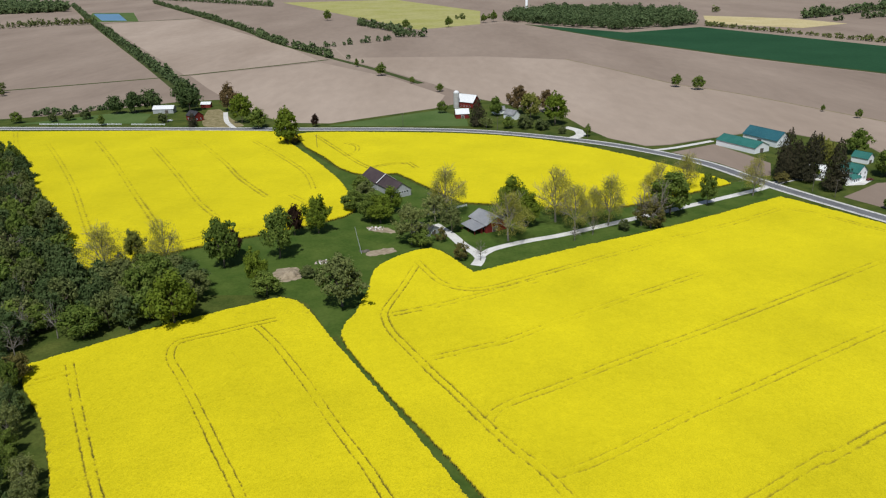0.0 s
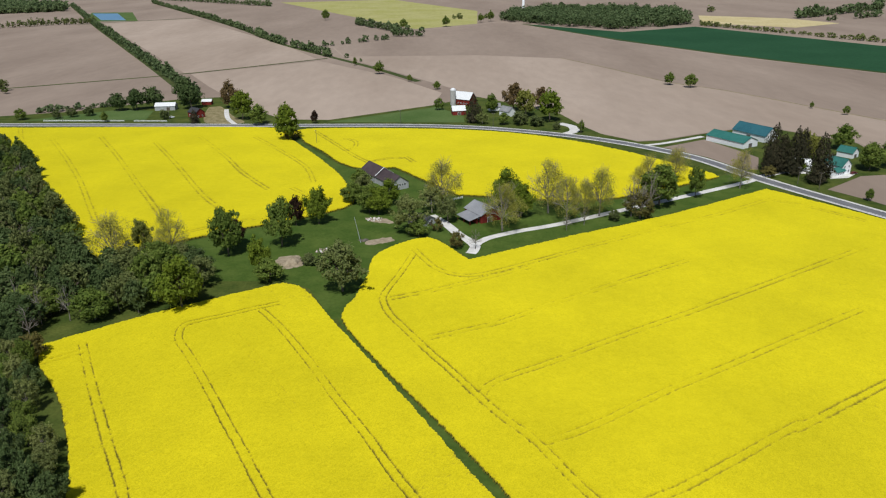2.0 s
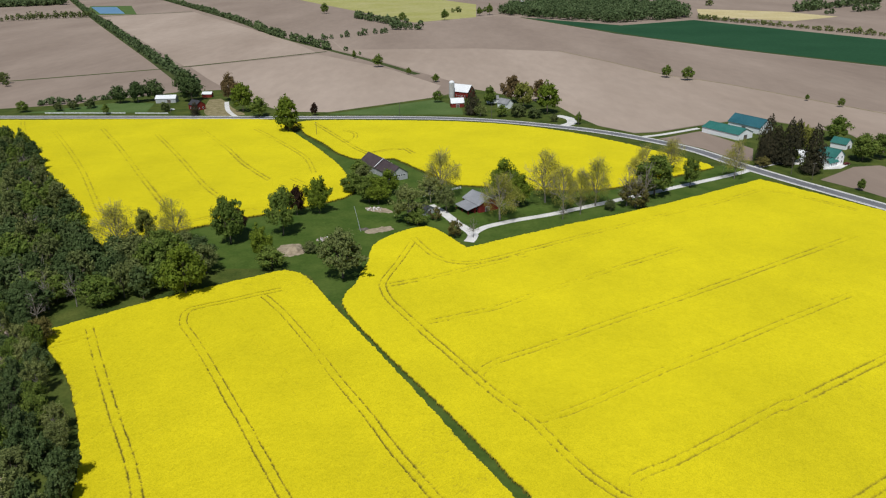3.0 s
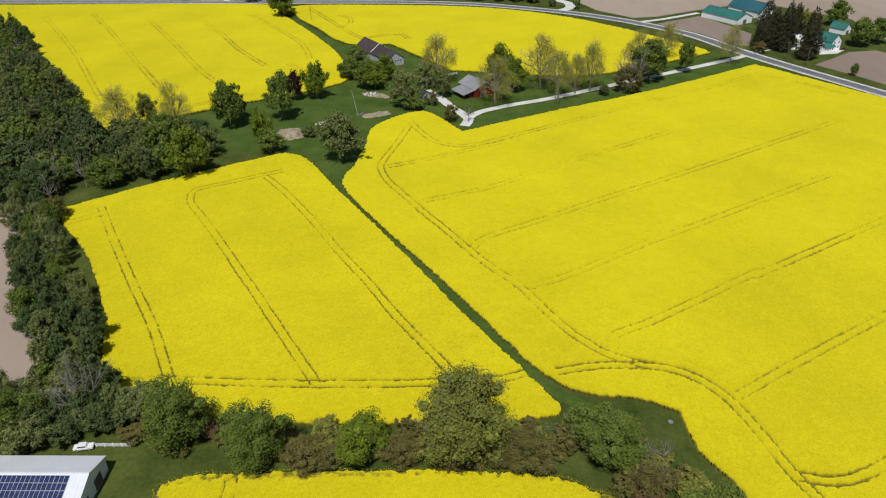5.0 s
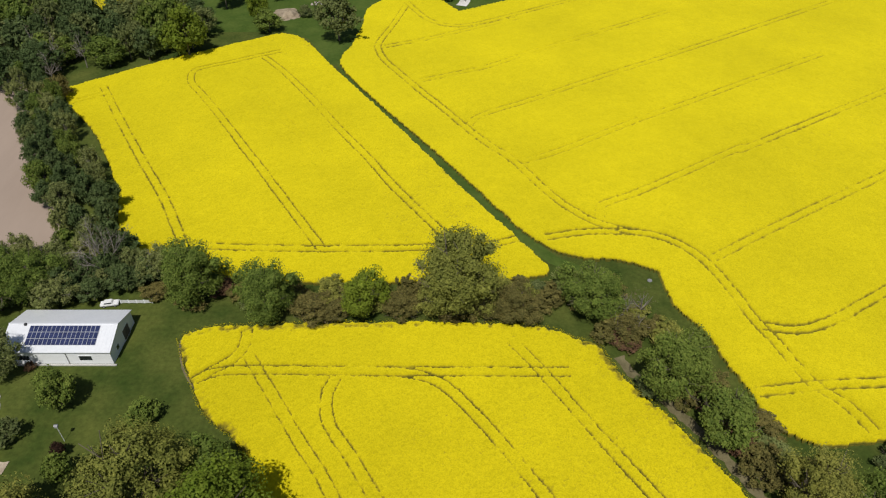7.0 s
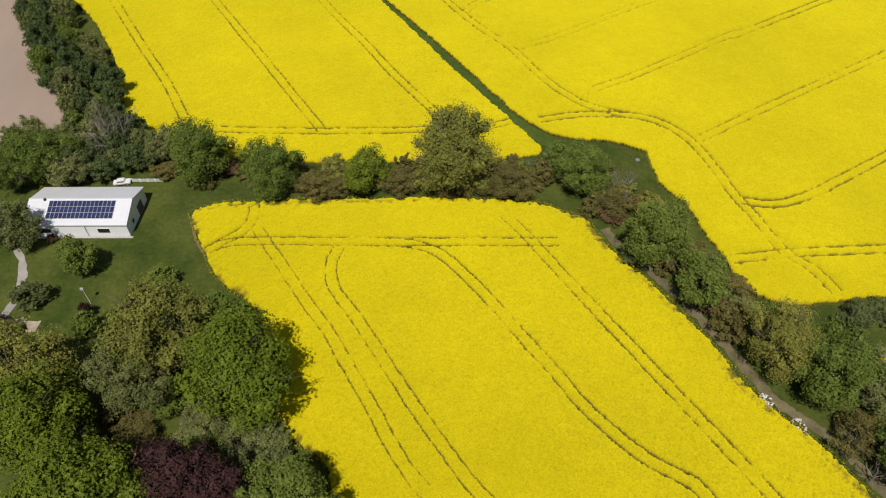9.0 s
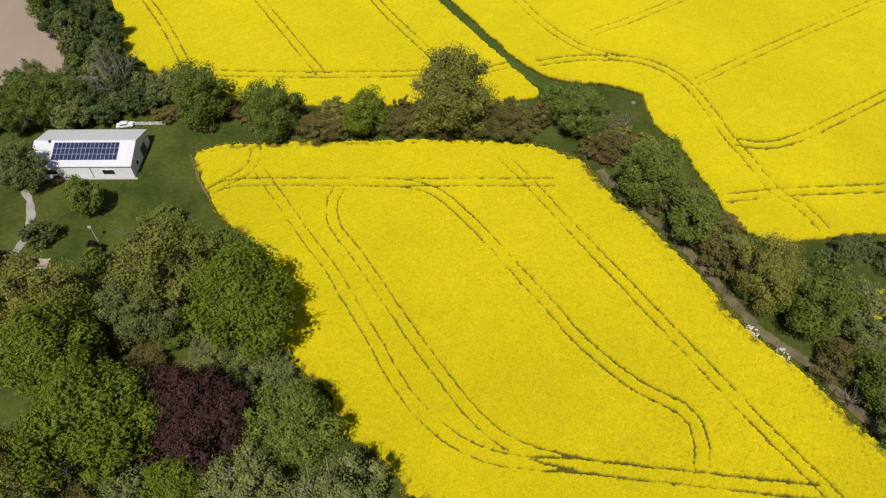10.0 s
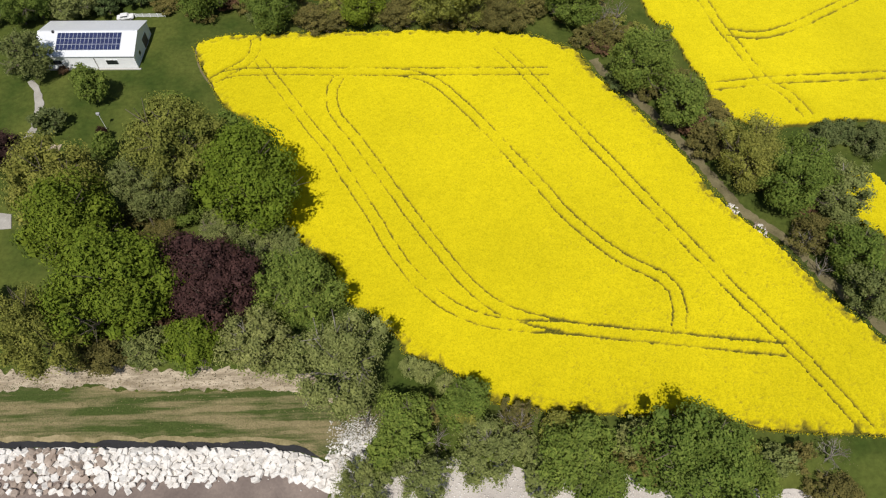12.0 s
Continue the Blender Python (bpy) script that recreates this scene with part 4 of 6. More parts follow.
plant("spruce", 201.5, 404, 30.5, 7.6)
plant("spruce", 211.5, 397.5, 29.5, 8.0)
plant("spruce", 217.5, 379, 30.0, 8.0)
plant("spruce", 226.0, 417.5, 24.0, 6.6)
plant("spruce", 206.5, 402, 24.5, 6.6)
plant("spruce", 198.0, 400.5, 15.5, 4.6)
plant("olive", -75, 18.2, 23.6, 10.7)
plant("maple", -69.5, 7.7, 23.1, 10.1)
plant("maple", -57.8, -7, 25.6, 11.1)
plant("olive", -53.9, 26.8, 24.4, 11.1)
plant("maple", -36.4, 17.9, 24.2, 11)
plant("grey", -57.9, 18.1, 17.8, 8.1)
plant("copper", -40.9, -4.9, 21.5, 9.3)
plant("ash", -24.8, -5.7, 18.6, 8.1)
plant("maple", -43.9, -15.6, 12.9, 5.9)
plant("willow", -31.7, -16.7, 15.5, 7)
plant("willow", -16.3, -22.6, 21.1, 9.6)
plant("olive", -69, -16, 24.9, 7.3)
plant("scrub", -61.7, -14.3, 8.1, 5.8)
plant("willow", -51.8, -14.8, 9.2, 4.2)
plant("redshrub", -52.3, -8.7, 4.9, 2.7)
plant("ash", -5, -31.6, 14.1, 6.1)
plant("ash", 4.8, -28.4, 11.6, 4.9)
plant("willow", -12.5, -40.6, 8.8, 4.9)
plant("willow", -2.8, -39.8, 10.4, 5.8)
plant("willow", 8, -36.7, 12.1, 6.1)
plant("bare", 14.6, -31.6, 10, 3.8)
plant("ash", 22.6, -37.3, 15.1, 6.9)
plant("ash", 27, -42, 9.9, 5.5)
plant("ash", 42.2, -39.8, 20.4, 10.2)
plant("scrub", 36.4, -37.3, 8.3, 5.2)
plant("ash", 51.4, -42.9, 10.6, 5.9)
plant("willow", 17.6, -40.5, 8.4, 4.2)
plant("scrub", 61.2, -37.5, 6.4, 2.5)
plant("bare", 66.7, -38, 6.8, 4.3)
plant("scrub", 66.2, -43.9, 4.6, 5.1)
plant("bare", 75.5, 5.1, 6.4, 4)
plant("bare", 77.2, -1, 6.2, 3.9)
plant("bare", 12.8, -30.7, 8.2, 3.4)
plant("ash", -42.6, 32.3, 14.8, 6.7)
plant("copper", -95.5, 34.8, 10, 6.2)
plant("bush", -89.8, 45.5, 6.9, 4.1)
plant("ash", -81.2, 54.8, 11.1, 4.8)
plant("grey", -98.9, 63.8, 13.7, 6.9)
plant("ash", 49.8, 53.2, 19.5, 8.0)
plant("ash", 57, 41, 15, 6.2)
plant("olive", 67, 23.2, 18.5, 7.4)
plant("ash", 74.5, 16.6, 19, 8.0)
plant("willow", 83.8, 15.2, 13.9, 6.9)
plant("bush", 88.8, 34.6, 5.3, 4.5)
plant("bush", 98.4, 32.4, 7, 5)
plant("bush", 94.3, 35.3, 4.6, 3.8)
plant("ash", 82, -0.5, 13.5, 5.6)
plant("grey", 82.8, -8.3, 11.7, 5.8)
plant("scrub", 76.6, 6.4, 8.2, 5.1)
plant("scrub", 61.8, 32.2, 7, 4.4)
plant("ash", -73.7, 36.6, 7.5, 2.9)
plant("ash", -61.8, 49.7, 5.6, 4)
plant("grey", -35.4, 3, 10, 5)
plant("grey", -31.1, 10.8, 5.6, 3.5)
plant("ash", -59.3, 87.1, 18.1, 8.2)
plant("willow", -70.4, 95.4, 11.2, 5.6)
plant("ash", -40.2, 80.7, 16.5, 7.8)
plant("maple", -17, 80.7, 13.2, 6)
plant("olive", 5.2, 80.2, 23.7, 11.6)
plant("olive", 0.5, 80.5, 10, 5.5)
plant("olive", 9.5, 80.0, 9, 5.2)
plant("scrub", 5.0, 79.0, 7, 5.5)
plant("scrub", -29.5, 80, 7.3, 6.1)
plant("scrub", -8.8, 80.2, 7, 5.4)
plant("scrub", 19.1, 80.2, 8.6, 7.8)
plant("scrub", -24, 80.5, 5.2, 4.3)
plant("scrub", 12, 80.8, 6.9, 5.7)
plant("ash", 37.5, 79, 14, 7.6)
plant("bare", 48.6, 77.1, 10, 3.9)
plant("scrub", 52.4, 50.8, 5.4, 3.8)
plant("scrub", 61.7, 35.3, 6.6, 4.2)
plant("scrub", 43.8, 70.5, 6.6, 5.5)
plant("bush", 45.6, 54.4, 4.7, 3.9)
plant("scrub", 16.3, 82.9, 5.3, 3.8)
plant("scrub", 21.8, 81.7, 5.3, 3.8)
plant("scrub", 27, 82.7, 5.1, 3.2)
plant("grey", 32.6, 86.2, 7.2, 4.5)
plant("ash", 35.9, 80.7, 9, 5)
plant("scrub", 43.5, 87.7, 4.6, 3.3)
plant("bare", 45.6, 77.2, 8.8, 3.7)
plant("bare", 46.7, 71.5, 8.5, 3.6)
plant("scrub", 38.7, 70.5, 5.7, 3.6)
plant("bare", 41.9, 74.6, 8, 3.6)
plant("olive", 52.6, 67.9, 6.5, 4.7)
plant("grey", -84.0, 93.5, 6.9, 3.8)
plant("bare", -85.2, 96.4, 17.1, 7.8)
plant("ash", -101.7, 88.6, 16.6, 8.3)
plant("ash", -108.3, 85.5, 14.3, 7.2)
plant("willow", -93.4, 87.6, 10.5, 5.8)
plant("ash", -95.8, 287.8, 23.4, 7.5)
plant("copper2", -94.2, 300.1, 13.7, 3.8)
plant("ash", -73.4, 297.2, 23.2, 7.3)
plant("copper2", -71.8, 325.4, 16.5, 4.4)
plant("maple", -60.6, 327.8, 19.2, 7.1)
plant("maple", -76.6, 266.7, 16.5, 5.2)
plant("ash", -70.8, 258.8, 9.4, 6.7)
plant("grey", -39.2, 247.2, 20.7, 9.9)
plant("maple", -99.4, 234.3, 20.3, 9.2)
plant("grey", -97.4, 255.3, 13.3, 6.6)
plant("budding", -143.2, 279.1, 23.1, 10.8)
plant("olive", -136, 294, 16.2, 6.2)
plant("budding", -120.6, 287.2, 22, 8.2)
plant("grey", -135.8, 276.5, 11.4, 7.1)
plant("ash", -124.6, 278.3, 11.4, 7.2)
plant("grey", -134.2, 260.2, 14.2, 7.9)
plant("willow", -121.7, 257.1, 14, 7.8)
plant("wood", -102.8, 264.9, 12.3, 6.9)
plant("grey", -113.6, 279, 9.6, 6)
plant("bare", -146.5, 213, 12.6, 5.7)
plant("scrub", -137.2, 198, 10.8, 5.4)
plant("ash", -148.3, 231.3, 11, 6.1)
plant("ash", -36.4, 343.5, 15.7, 7.1)
plant("maple", -31.3, 340.5, 14.2, 7.1)
plant("grey", -42.1, 373, 12.3, 6.2)
plant("willow", -14.7, 311, 20, 8.8)
plant("ash", -10, 307.3, 8.2, 5.9)
plant("willow", -3.5, 341.5, 14.1, 7.8)
plant("budding", 2.3, 348.3, 25.6, 12)
plant("grey", 4.7, 325.6, 13.1, 5.5)
plant("scrub", 7.7, 290.8, 9.3, 4.2)
plant("maple", 35, 344.2, 21.5, 8.3)
plant("maple", 42.2, 331.9, 18, 6.9)
plant("budding", 30.7, 312.4, 23.5, 10.5)
plant("budding", 56.6, 337, 27.2, 10.9)
plant("budding", 63.5, 320.5, 23.8, 8.3)
plant("budding", 81.7, 330.5, 24.8, 9.3)
plant("budding", 74.5, 334, 18.1, 7.2)
plant("bare", 61.7, 311, 7.9, 3.9)
plant("bare", 71.5, 317.9, 10.4, 4)
plant("scrub", 101.2, 327.7, 14.8, 8.2)
plant("bare", 97.5, 329.1, 21.1, 8.8)
plant("bare", 107.6, 332.2, 23, 8.8)
plant("bare", 101.4, 326.1, 19.2, 8.7)
plant("budding", 137, 385, 20.9, 9)
plant("ash", 116.7, 345.6, 22.9, 11.4)
plant("budding", 113.6, 359.8, 22.4, 9.6)
plant("ash", 140, 357.8, 17.1, 5)
plant("budding", 170.1, 372.2, 21.6, 7.5)
plant("bush", 87.6, 323.2, 6.5, 3.3)
plant("maple", -111.5, 512.4, 26.3, 9.4)
plant("scrub", -109.3, 515.8, 10.6, 6.6)
plant("copper2", -100.9, 571.9, 10.2, 3.6)
plant("olive", 227.5, 420.3, 21.8, 6.8)
plant("ash", 272.0, 454.5, 16.5, 8.0)
plant("ash", 261.0, 403.5, 17.0, 8.2)
plant("ash", 275.0, 408.0, 15.0, 7.5)
plant("olive", 236.5, 424.5, 17.0, 6.0)
plant("maple", 218.6, 404.9, 8.4, 4.6)
plant("scrub", 196, 395, 7, 5.8)
plant("spruce", 29.5, 563, 21.5, 8)
plant("ash", 47, 600.9, 15.9, 6.6)
plant("russet", 66, 606, 24.5, 9.5)
plant("russet", 90.2, 612, 19.5, 7.6)
plant("olive", 74, 584, 21.5, 9.5)
plant("maple", 91, 562, 24, 11.5)
plant("willow", 36, 556, 9, 6)
plant("bush", 66, 550.8, 11.9, 7.4)
plant("bush", 78.4, 544.8, 9.1, 6.5)
plant("ash", 108.2, 519.4, 8.7, 2.9)
plant("bush", 91.2, 529.9, 6.8, 3.4)
plant("ash", 1.5, 617.4, 10.5, 4.4)
plant("ash", 53, 552.4, 9.5, 5.3)
plant("wood", -262, 652, 20, 10)
plant("wood", -226, 648, 21, 11)
plant("russet", -190, 648, 23, 10)
plant("maple", -165.2, 593, 24.3, 9.3)
plant("ash", -146.5, 570.3, 16.3, 9)
plant("wood", -238, 668, 24, 11)
plant("wood", -275, 646, 19, 10)
plant("wood", -291, 644, 16, 9)
plant("bush", -233.9, 600.7, 9.4, 4.3)
plant("ash", -282, 592.3, 9.2, 3.3)
plant("spruce", -202.3, 581.2, 12, 4.6)
plant("ash", -362.5, 610.7, 9.6, 5.3)
plant("bush", -332.1, 612.5, 8.7, 4.4)
plant("bush", -321.9, 618.5, 8.8, 4.9)
plant("bush", -308.6, 621.8, 9.7, 5.4)
plant("grey", -468, 770, 13, 7)
plant("grey", -455, 752, 8, 4)
plant("maple", -27.1, 354.7, 14.2, 6.5)
plant("scrub", -0.9, 313.5, 7.6, 3.2)
plant("ash", -47.1, 359.4, 12.3, 6.9)
plant("ash", -45.5, 391, 10.3, 6.4)
plant("bare", 16.3, 289.2, 10.1, 4.2)
plant("bush", -56.9, 275.4, 5.7, 3.6)
plant("ash", 237.8, 725.4, 11.9, 5.7)
plant("ash", 253, 707.2, 13.4, 6.1)
plant("ash", 318.1, 591.7, 5.5, 2.1)
plant("ash", 332.2, 563, 7.5, 2.7)
plant("ash", -103.9, 921.7, 10.2, 3.2)
plant("ash", -67.4, 841.7, 13.7, 6.5)
plant("ash", -29.7, 781.3, 7.3, 3)
plant("ash", -0.1, 726.5, 8.2, 4.5)
plant("ash", 20, 1462, 19.4, 8.8)
plant("ash", 94, 1552, 16.8, 7.6)
plant("ash", 116.4, 1570.2, 21.5, 8.3)
plant("ash", -250.5, 1693.9, 23.2, 8.9)
plant("ash", -63, 1437.5, 18.3, 7.6)
plant("ash", 228.4, 346.1, 7.0, 2.4)

WOOD_WEST = [(-322, 501), (-284, 468), (-239.5, 406), (-198.5, 345), (-162, 291), (-149, 268.2), (-106.6, 260.5), (-98.4, 242.6), (-118.9, 227.8), (-148.6, 222.8), (-155.6, 221.1)]
WOOD_STRIP = [(-164, 214.9), (-143.1, 204.5), (-129.4, 180.8), (-114.2, 158.7), (-95.9, 128.7), (-84, 102.9), (-99, 103.4), (-117.7, 134.9), (-136.6, 170)]


def wood(outline, gap, tall, kinds, group):
    """Trees scattered over a piece of land, no two too close."""
    poly = np.array(outline)
    rng = np.random.RandomState(int(gap * 10) + len(outline))
    lo, hi = poly.min(0), poly.max(0)
    put = []
    for _ in range(6000):
        p = rng.uniform(lo, hi)
        if inside(p[:1], p[1:], poly)[0] and all((p[0] - a) ** 2 + (p[1] - b) ** 2 > gap**2 for a, b in put):
            put.append(p)
            h = tall * rng.uniform(0.7, 1.15)
            plant(kinds[rng.randint(len(kinds))], round(p[0], 1), round(p[1], 1), h, gap * rng.uniform(0.6, 0.85), group, "far" if p[1] > 230 else "")


wood([(-64, -14), (-58, -14), (-50, -16), (-30, -19), (-22, -10), (-24, 2), (-36, 12), (-40, 28), (-50, 38), (-62, 26), (-66, 10)], 8.5, 6.0, ("scrub", "grey", "scrub", "ash"), "grove undergrowth")
wood([(-78, 92), (-60, 84), (30, 79), (40, 74), (46, 62), (56, 46), (64, 32), (70, 20), (78, 8), (84, 2), (88, 12), (80, 24), (70, 36), (62, 52), (54, 70), (44, 86), (28, 86), (-40, 88), (-72, 101)], 5.6, 4.2, ("scrub", "scrub", "grey", "redshrub", "olive"), "hedge between the crops")
wood([(-36, 83), (28, 82), (28, 88.5), (-36, 88.5)], 4.7, 6.0, ("scrub", "scrub", "bush", "scrub", "olive"), "hedge between the crops")
wood([(-14, -27), (6, -28), (20, -31), (46, -33), (57, -36), (57, -40), (20, -38.5), (-4, -37), (-14, -34)], 5.0, 6.5, ("scrub", "willow", "willow", "ash", "bare", "olive"), "bank thicket")
wood([(-118, 84), (-90, 84), (-72, 96), (-82, 104), (-118, 104)], 5.5, 9.0, ("wood", "grey", "wood", "willow"), "thicket behind the shed")
# Unseen maple, added west of the view to shade the bank's left end.
plant("maple", -90, -11, 15, 7)
plant("willow", -2.0, -20.5, 3.2, 2.6)
plant("willow", 1.5, -22.5, 2.8, 2.2)
plant("willow", -5.0, -19.0, 3.0, 2.4)
plant("redshrub", -92.5, 65.5, 2.2, 1.5)
plant("copper2", -76.3, 42.0, 4.2, 1.8)
wood(WOOD_WEST, 8.0, 15.0, ("wood", "wood", "grey", "wood", "ash", "grey", "bare"), "woodland edge")
wood([(-172, 208), (-147, 209), (-140, 217), (-124, 228), (-150, 230), (-176, 264), (-236, 347), (-266, 347), (-202, 250)], 13.0, 14.0, ("wood", "grey", "wood", "ash"), "woodland edge")
wood(WOOD_STRIP, 5.6, 11.0, ("wood", "grey", "wood", "willow", "wood", "ash"), "hedgerow trees")

# ---- far hedgerows and woods ----


def far_foliage(name, spots, mat, label, per=70, seed=3, size=0.32):
    """Many small distant tree crowns as one mass of leaf sprays."""
    rng = np.random.RandomState(seed)
    vs, fs, n0 = [], [], 0
    for x, y, h, r in spots:
        c, n = crown_points("bush", per, rng)
        c = c * np.array((2 * r, 2 * r, h)) + np.array((x, y, 0))
        v, f = cards(c, n, size * r, rng)
        vs.append(v)
        fs.append(f + n0)
        n0 += len(v)
    return tagged(new(name, raw_mesh(name, np.vstack(vs), np.vstack(fs), mat)), label, "trees", kind="stuff")


def along(pts, gap, h, r, seed, gaps=0.0):
    rng = np.random.RandomState(seed)
    res = []
    for x, y in curve(pts, gap):
        if rng.uniform() > gaps:
            s = rng.uniform(0.6, 1.25)
            res.append((x + rng.normal(0, 1.5), y + rng.normal(0, 1.5), h * s, r * s))
    return res


far_foliage("hedgerow", along([(-241.8, 710), (-279, 780), (-375, 955), (-531, 1242), (-787, 1715), (-1226, 2545)], 10, 13, 5.5, 1, 0.06), LEAF["distant"], "long green hedgerow of trees between fields", 90)
far_foliage("hedgerow", along([(-70, 901), (-125, 1000), (-152, 1021)], 9, 6, 3, 2, 0.55) + along([(-152, 1021), (-187, 1090), (-264, 1220), (-409, 1532), (-649, 1999), (-996, 2659)], 9, 12, 6, 3, 0.08), LEAF["distant"], "broken green hedgerow of trees between fields", 90)
far_foliage("hedgerow", along([(-175, 1151), (-81, 1234)], 9, 10, 5, 4, 0.2) + along([(-75, 1289), (-26, 1279)], 8, 14, 6, 5), LEAF["distant"], "row of field trees between fields", 90)
far_foliage("hedgerow", along([(-166, 1554), (-52, 1325)], 10, 15, 7, 6, 0.15), LEAF["distant"], "row of field trees between fields", 90)
far_foliage("hedgerow", along([(-800, 1740), (-980, 1640), (-1400, 1380)], 7, 16, 6, 7), LEAF["grey"], "row of grey-green field trees", 80)
far_foliage("hedgerow", along([(498, 1384), (645, 1063), (800, 760)], 8, 8, 5, 8), LEAF["grey"], "low grey-green hedgerow", 60)
far_foliage("hedgerow", along([(737, 1500), (1004, 1679)], 12, 22, 11, 9) + along([(760, 1430), (900, 1500)], 20, 14, 8, 10, 0.3), LEAF["distant"], "distant belt of green trees", 80)
far_foliage("hedgerow", along([(-365, 640), (-306, 668)], 7, 6, 4, 11), LEAF["distant"], "low green hedge beside a paddock", 80)
far_foliage("hedgerow", along([(-510, 2309), (-1082, 2931)], 18, 16, 9, 12), LEAF["distant"], "distant line of green trees", 60)
far_foliage("hedgerow", along([(40, 1660), (560, 1700), (640, 1720)], 20, 12, 8, 13, 0.5), LEAF["grey"], "distant line of field trees", 60)


def spread(outline, count, h, r, seed):
    poly = np.array(outline)
    rng = np.random.RandomState(seed)
    lo, hi = poly.min(0), poly.max(0)
    res = []
    while len(res) < count:
        p = rng.uniform(lo, hi)
        if inside(p[:1], p[1:], poly)[0]:
            s = rng.uniform(0.75, 1.2)
            res.append((p[0], p[1], h * s, r * s))
    return res


TOP_WOOD = [(-1474.0, 2195.0), (-1269.0, 2183.0), (-1183.0, 2205.0), (-1110.0, 2257.0), (-1252.0, 2524.0), (-1557.0, 2690.0), (-1810.0, 2708.0)]
far_foliage("woodlot", spread([(139, 1600), (179, 1492), (334, 1325), (487, 1405), (540, 1686), (306, 1800), (169, 1730)], 650, 22, 11, 31), LEAF["distant"], "dense dark green woodlot beyond the fields", 150, 31, 0.17)
far_foliage("woodlot", spread(TOP_WOOD, 800, 22, 14, 32), LEAF["distant"], "distant dense dark green wood", 60, 32)


# ---- buildings ----


def gabled(name, label, cx, cy, turn, length, width, eave, ridge, wall, roof, over=0.5, openings=(), z=0.0):
    """A gable-roofed building with its ridge along its own x. openings: (side, along, sill, wide, high, kind)."""
    ob = empty(name, cx, cy, z, turn, label, "building")
    L, W = length / 2, width / 2
    for sy in (-1, 1):
        bm = bmesh.new()
        box(bm, -L, L, min(sy * W, sy * (W - 0.2)), max(sy * W, sy * (W - 0.2)), -0.3, eave)
        part("wall", bm, wall, ob)
    for sx in (-1, 1):
        bm = bmesh.new()
        pts = [(-W + 0.2, -0.3), (W - 0.2, -0.3), (W - 0.2, eave + 0.2 * (ridge - eave) / W), (0, ridge), (-W + 0.2, eave + 0.2 * (ridge - eave) / W)]
        rows = [[bm.verts.new((sx * (L - k), y, h - 0.02)) for y, h in pts] for k in (0.0, 0.2)]
        bm.faces.new(rows[0] if sx > 0 else rows[0][::-1])
        bm.faces.new(rows[1][::-1] if sx > 0 else rows[1])
        part("gable_wall", bm, wall, ob)
    slope = (ridge - eave) / W
    for sy in (-1, 1):
        bm = bmesh.new()
        lo = eave - over * slope
        n = max(4, int(length / 0.9))
        line = [(-L - over, 0.0)]
        for i in range(n):
            x = -L - over + (length + 2 * over) * (i + 0.5) / n
            line += [(x - 0.04, 0.0), (x, 0.03), (x + 0.04, 0.0)]
        line.append((L + over, 0.0))
        low = [bm.verts.new((x, sy * (W + over), lo + 0.16 + h)) for x, h in line]
        high = [bm.verts.new((x, 0, ridge + 0.16 + h)) for x, h in line]
        under = [bm.verts.new((x, y, h)) for x in (-L - over, L + over) for y, h in ((sy * (W + over), lo), (0, ridge))]
        for i in range(len(line) - 1):
            bm.faces.new((low[i], low[i + 1], high[i + 1], high[i]))
        bm.faces.new((under[0], under[1], under[3], under[2]))
        bm.faces.new((under[0], under[1], high[0], low[0]))
        bm.faces.new((under[2], under[3], high[-1], low[-1]))
        bm.faces.new(low + [under[2], under[0]])
        bm.faces.new(high + [under[3], under[1]])
        bmesh.ops.recalc_face_normals(bm, faces=bm.faces)
        part("roof_slope", bm, roof, ob)
    bm = bmesh.new()
    box(bm, -L - over, L + over, -0.18, 0.18, ridge + 0.10, ridge + 0.22)
    part("ridge_cap", bm, roof, ob)
    for side, u, sill, w, h, what in openings:
        m = {"s": pose(u, -W, 0), "n": pose(u, W, 0, 0, 0, 180), "e": pose(L, u, 0, 0, 0, 90), "w": pose(-L, u, 0, 0, 0, -90)}[side]
        bm = bmesh.new()
        for x0, x1, z0, z1 in ((-w / 2 - 0.1, w / 2 + 0.1, sill - 0.1, sill), (-w / 2 - 0.1, w / 2 + 0.1, sill + h, sill + h + 0.1), (-w / 2 - 0.1, -w / 2, sill, sill + h), (w / 2, w / 2 + 0.1, sill, sill + h)):
            box(bm, x0, x1, -0.06, 0.02, z0, z1, 0, m)
        fr = part(what + "_frame", bm, WHITE_PAINT, ob)
        bm = bmesh.new()
        box(bm, -w / 2, w / 2, -0.03, 0.02, sill, sill + h, 0, m)
        part("pane" if what == "window" else "door_leaf", bm, DARK_GLASS if what == "window" else DARK_WOOD if what == "door" else RED_BOARD, fr)
    return ob


shed = gabled("solar_shed", "long white steel shed with solar panels on its roof", -86.1, 73.6, -2.0, 24.8, 13.2, 4.0, 6.2, WHITE_PAINT, ROOF_STEEL, 0.35,
    (("s", -8.0, 1.2, 2.9, 1.4, "window"), ("s", 6.4, 1.2, 2.9, 1.4, "window"), ("s", -10.9, 0.0, 1.1, 2.1, "red_door"), ("e", 2.2, 0.0, 3.2, 3.0, "door"), ("e", -3.0, 1.2, 1.2, 1.2, "window")))
bm = bmesh.new()
box(bm, -13.0, 13.2, -7.3, -6.9, -0.02, 0.22)
part("kerb", bm, CONCRETE, shed, "pale concrete plinth")
bm = bmesh.new()
tube(bm, (2.2, -6.72, 0.1), (2.2, -6.72, 3.4), 0.06, 0.06, 6)
part("downpipe", bm, DARK_WOOD, shed)
bm = bmesh.new()
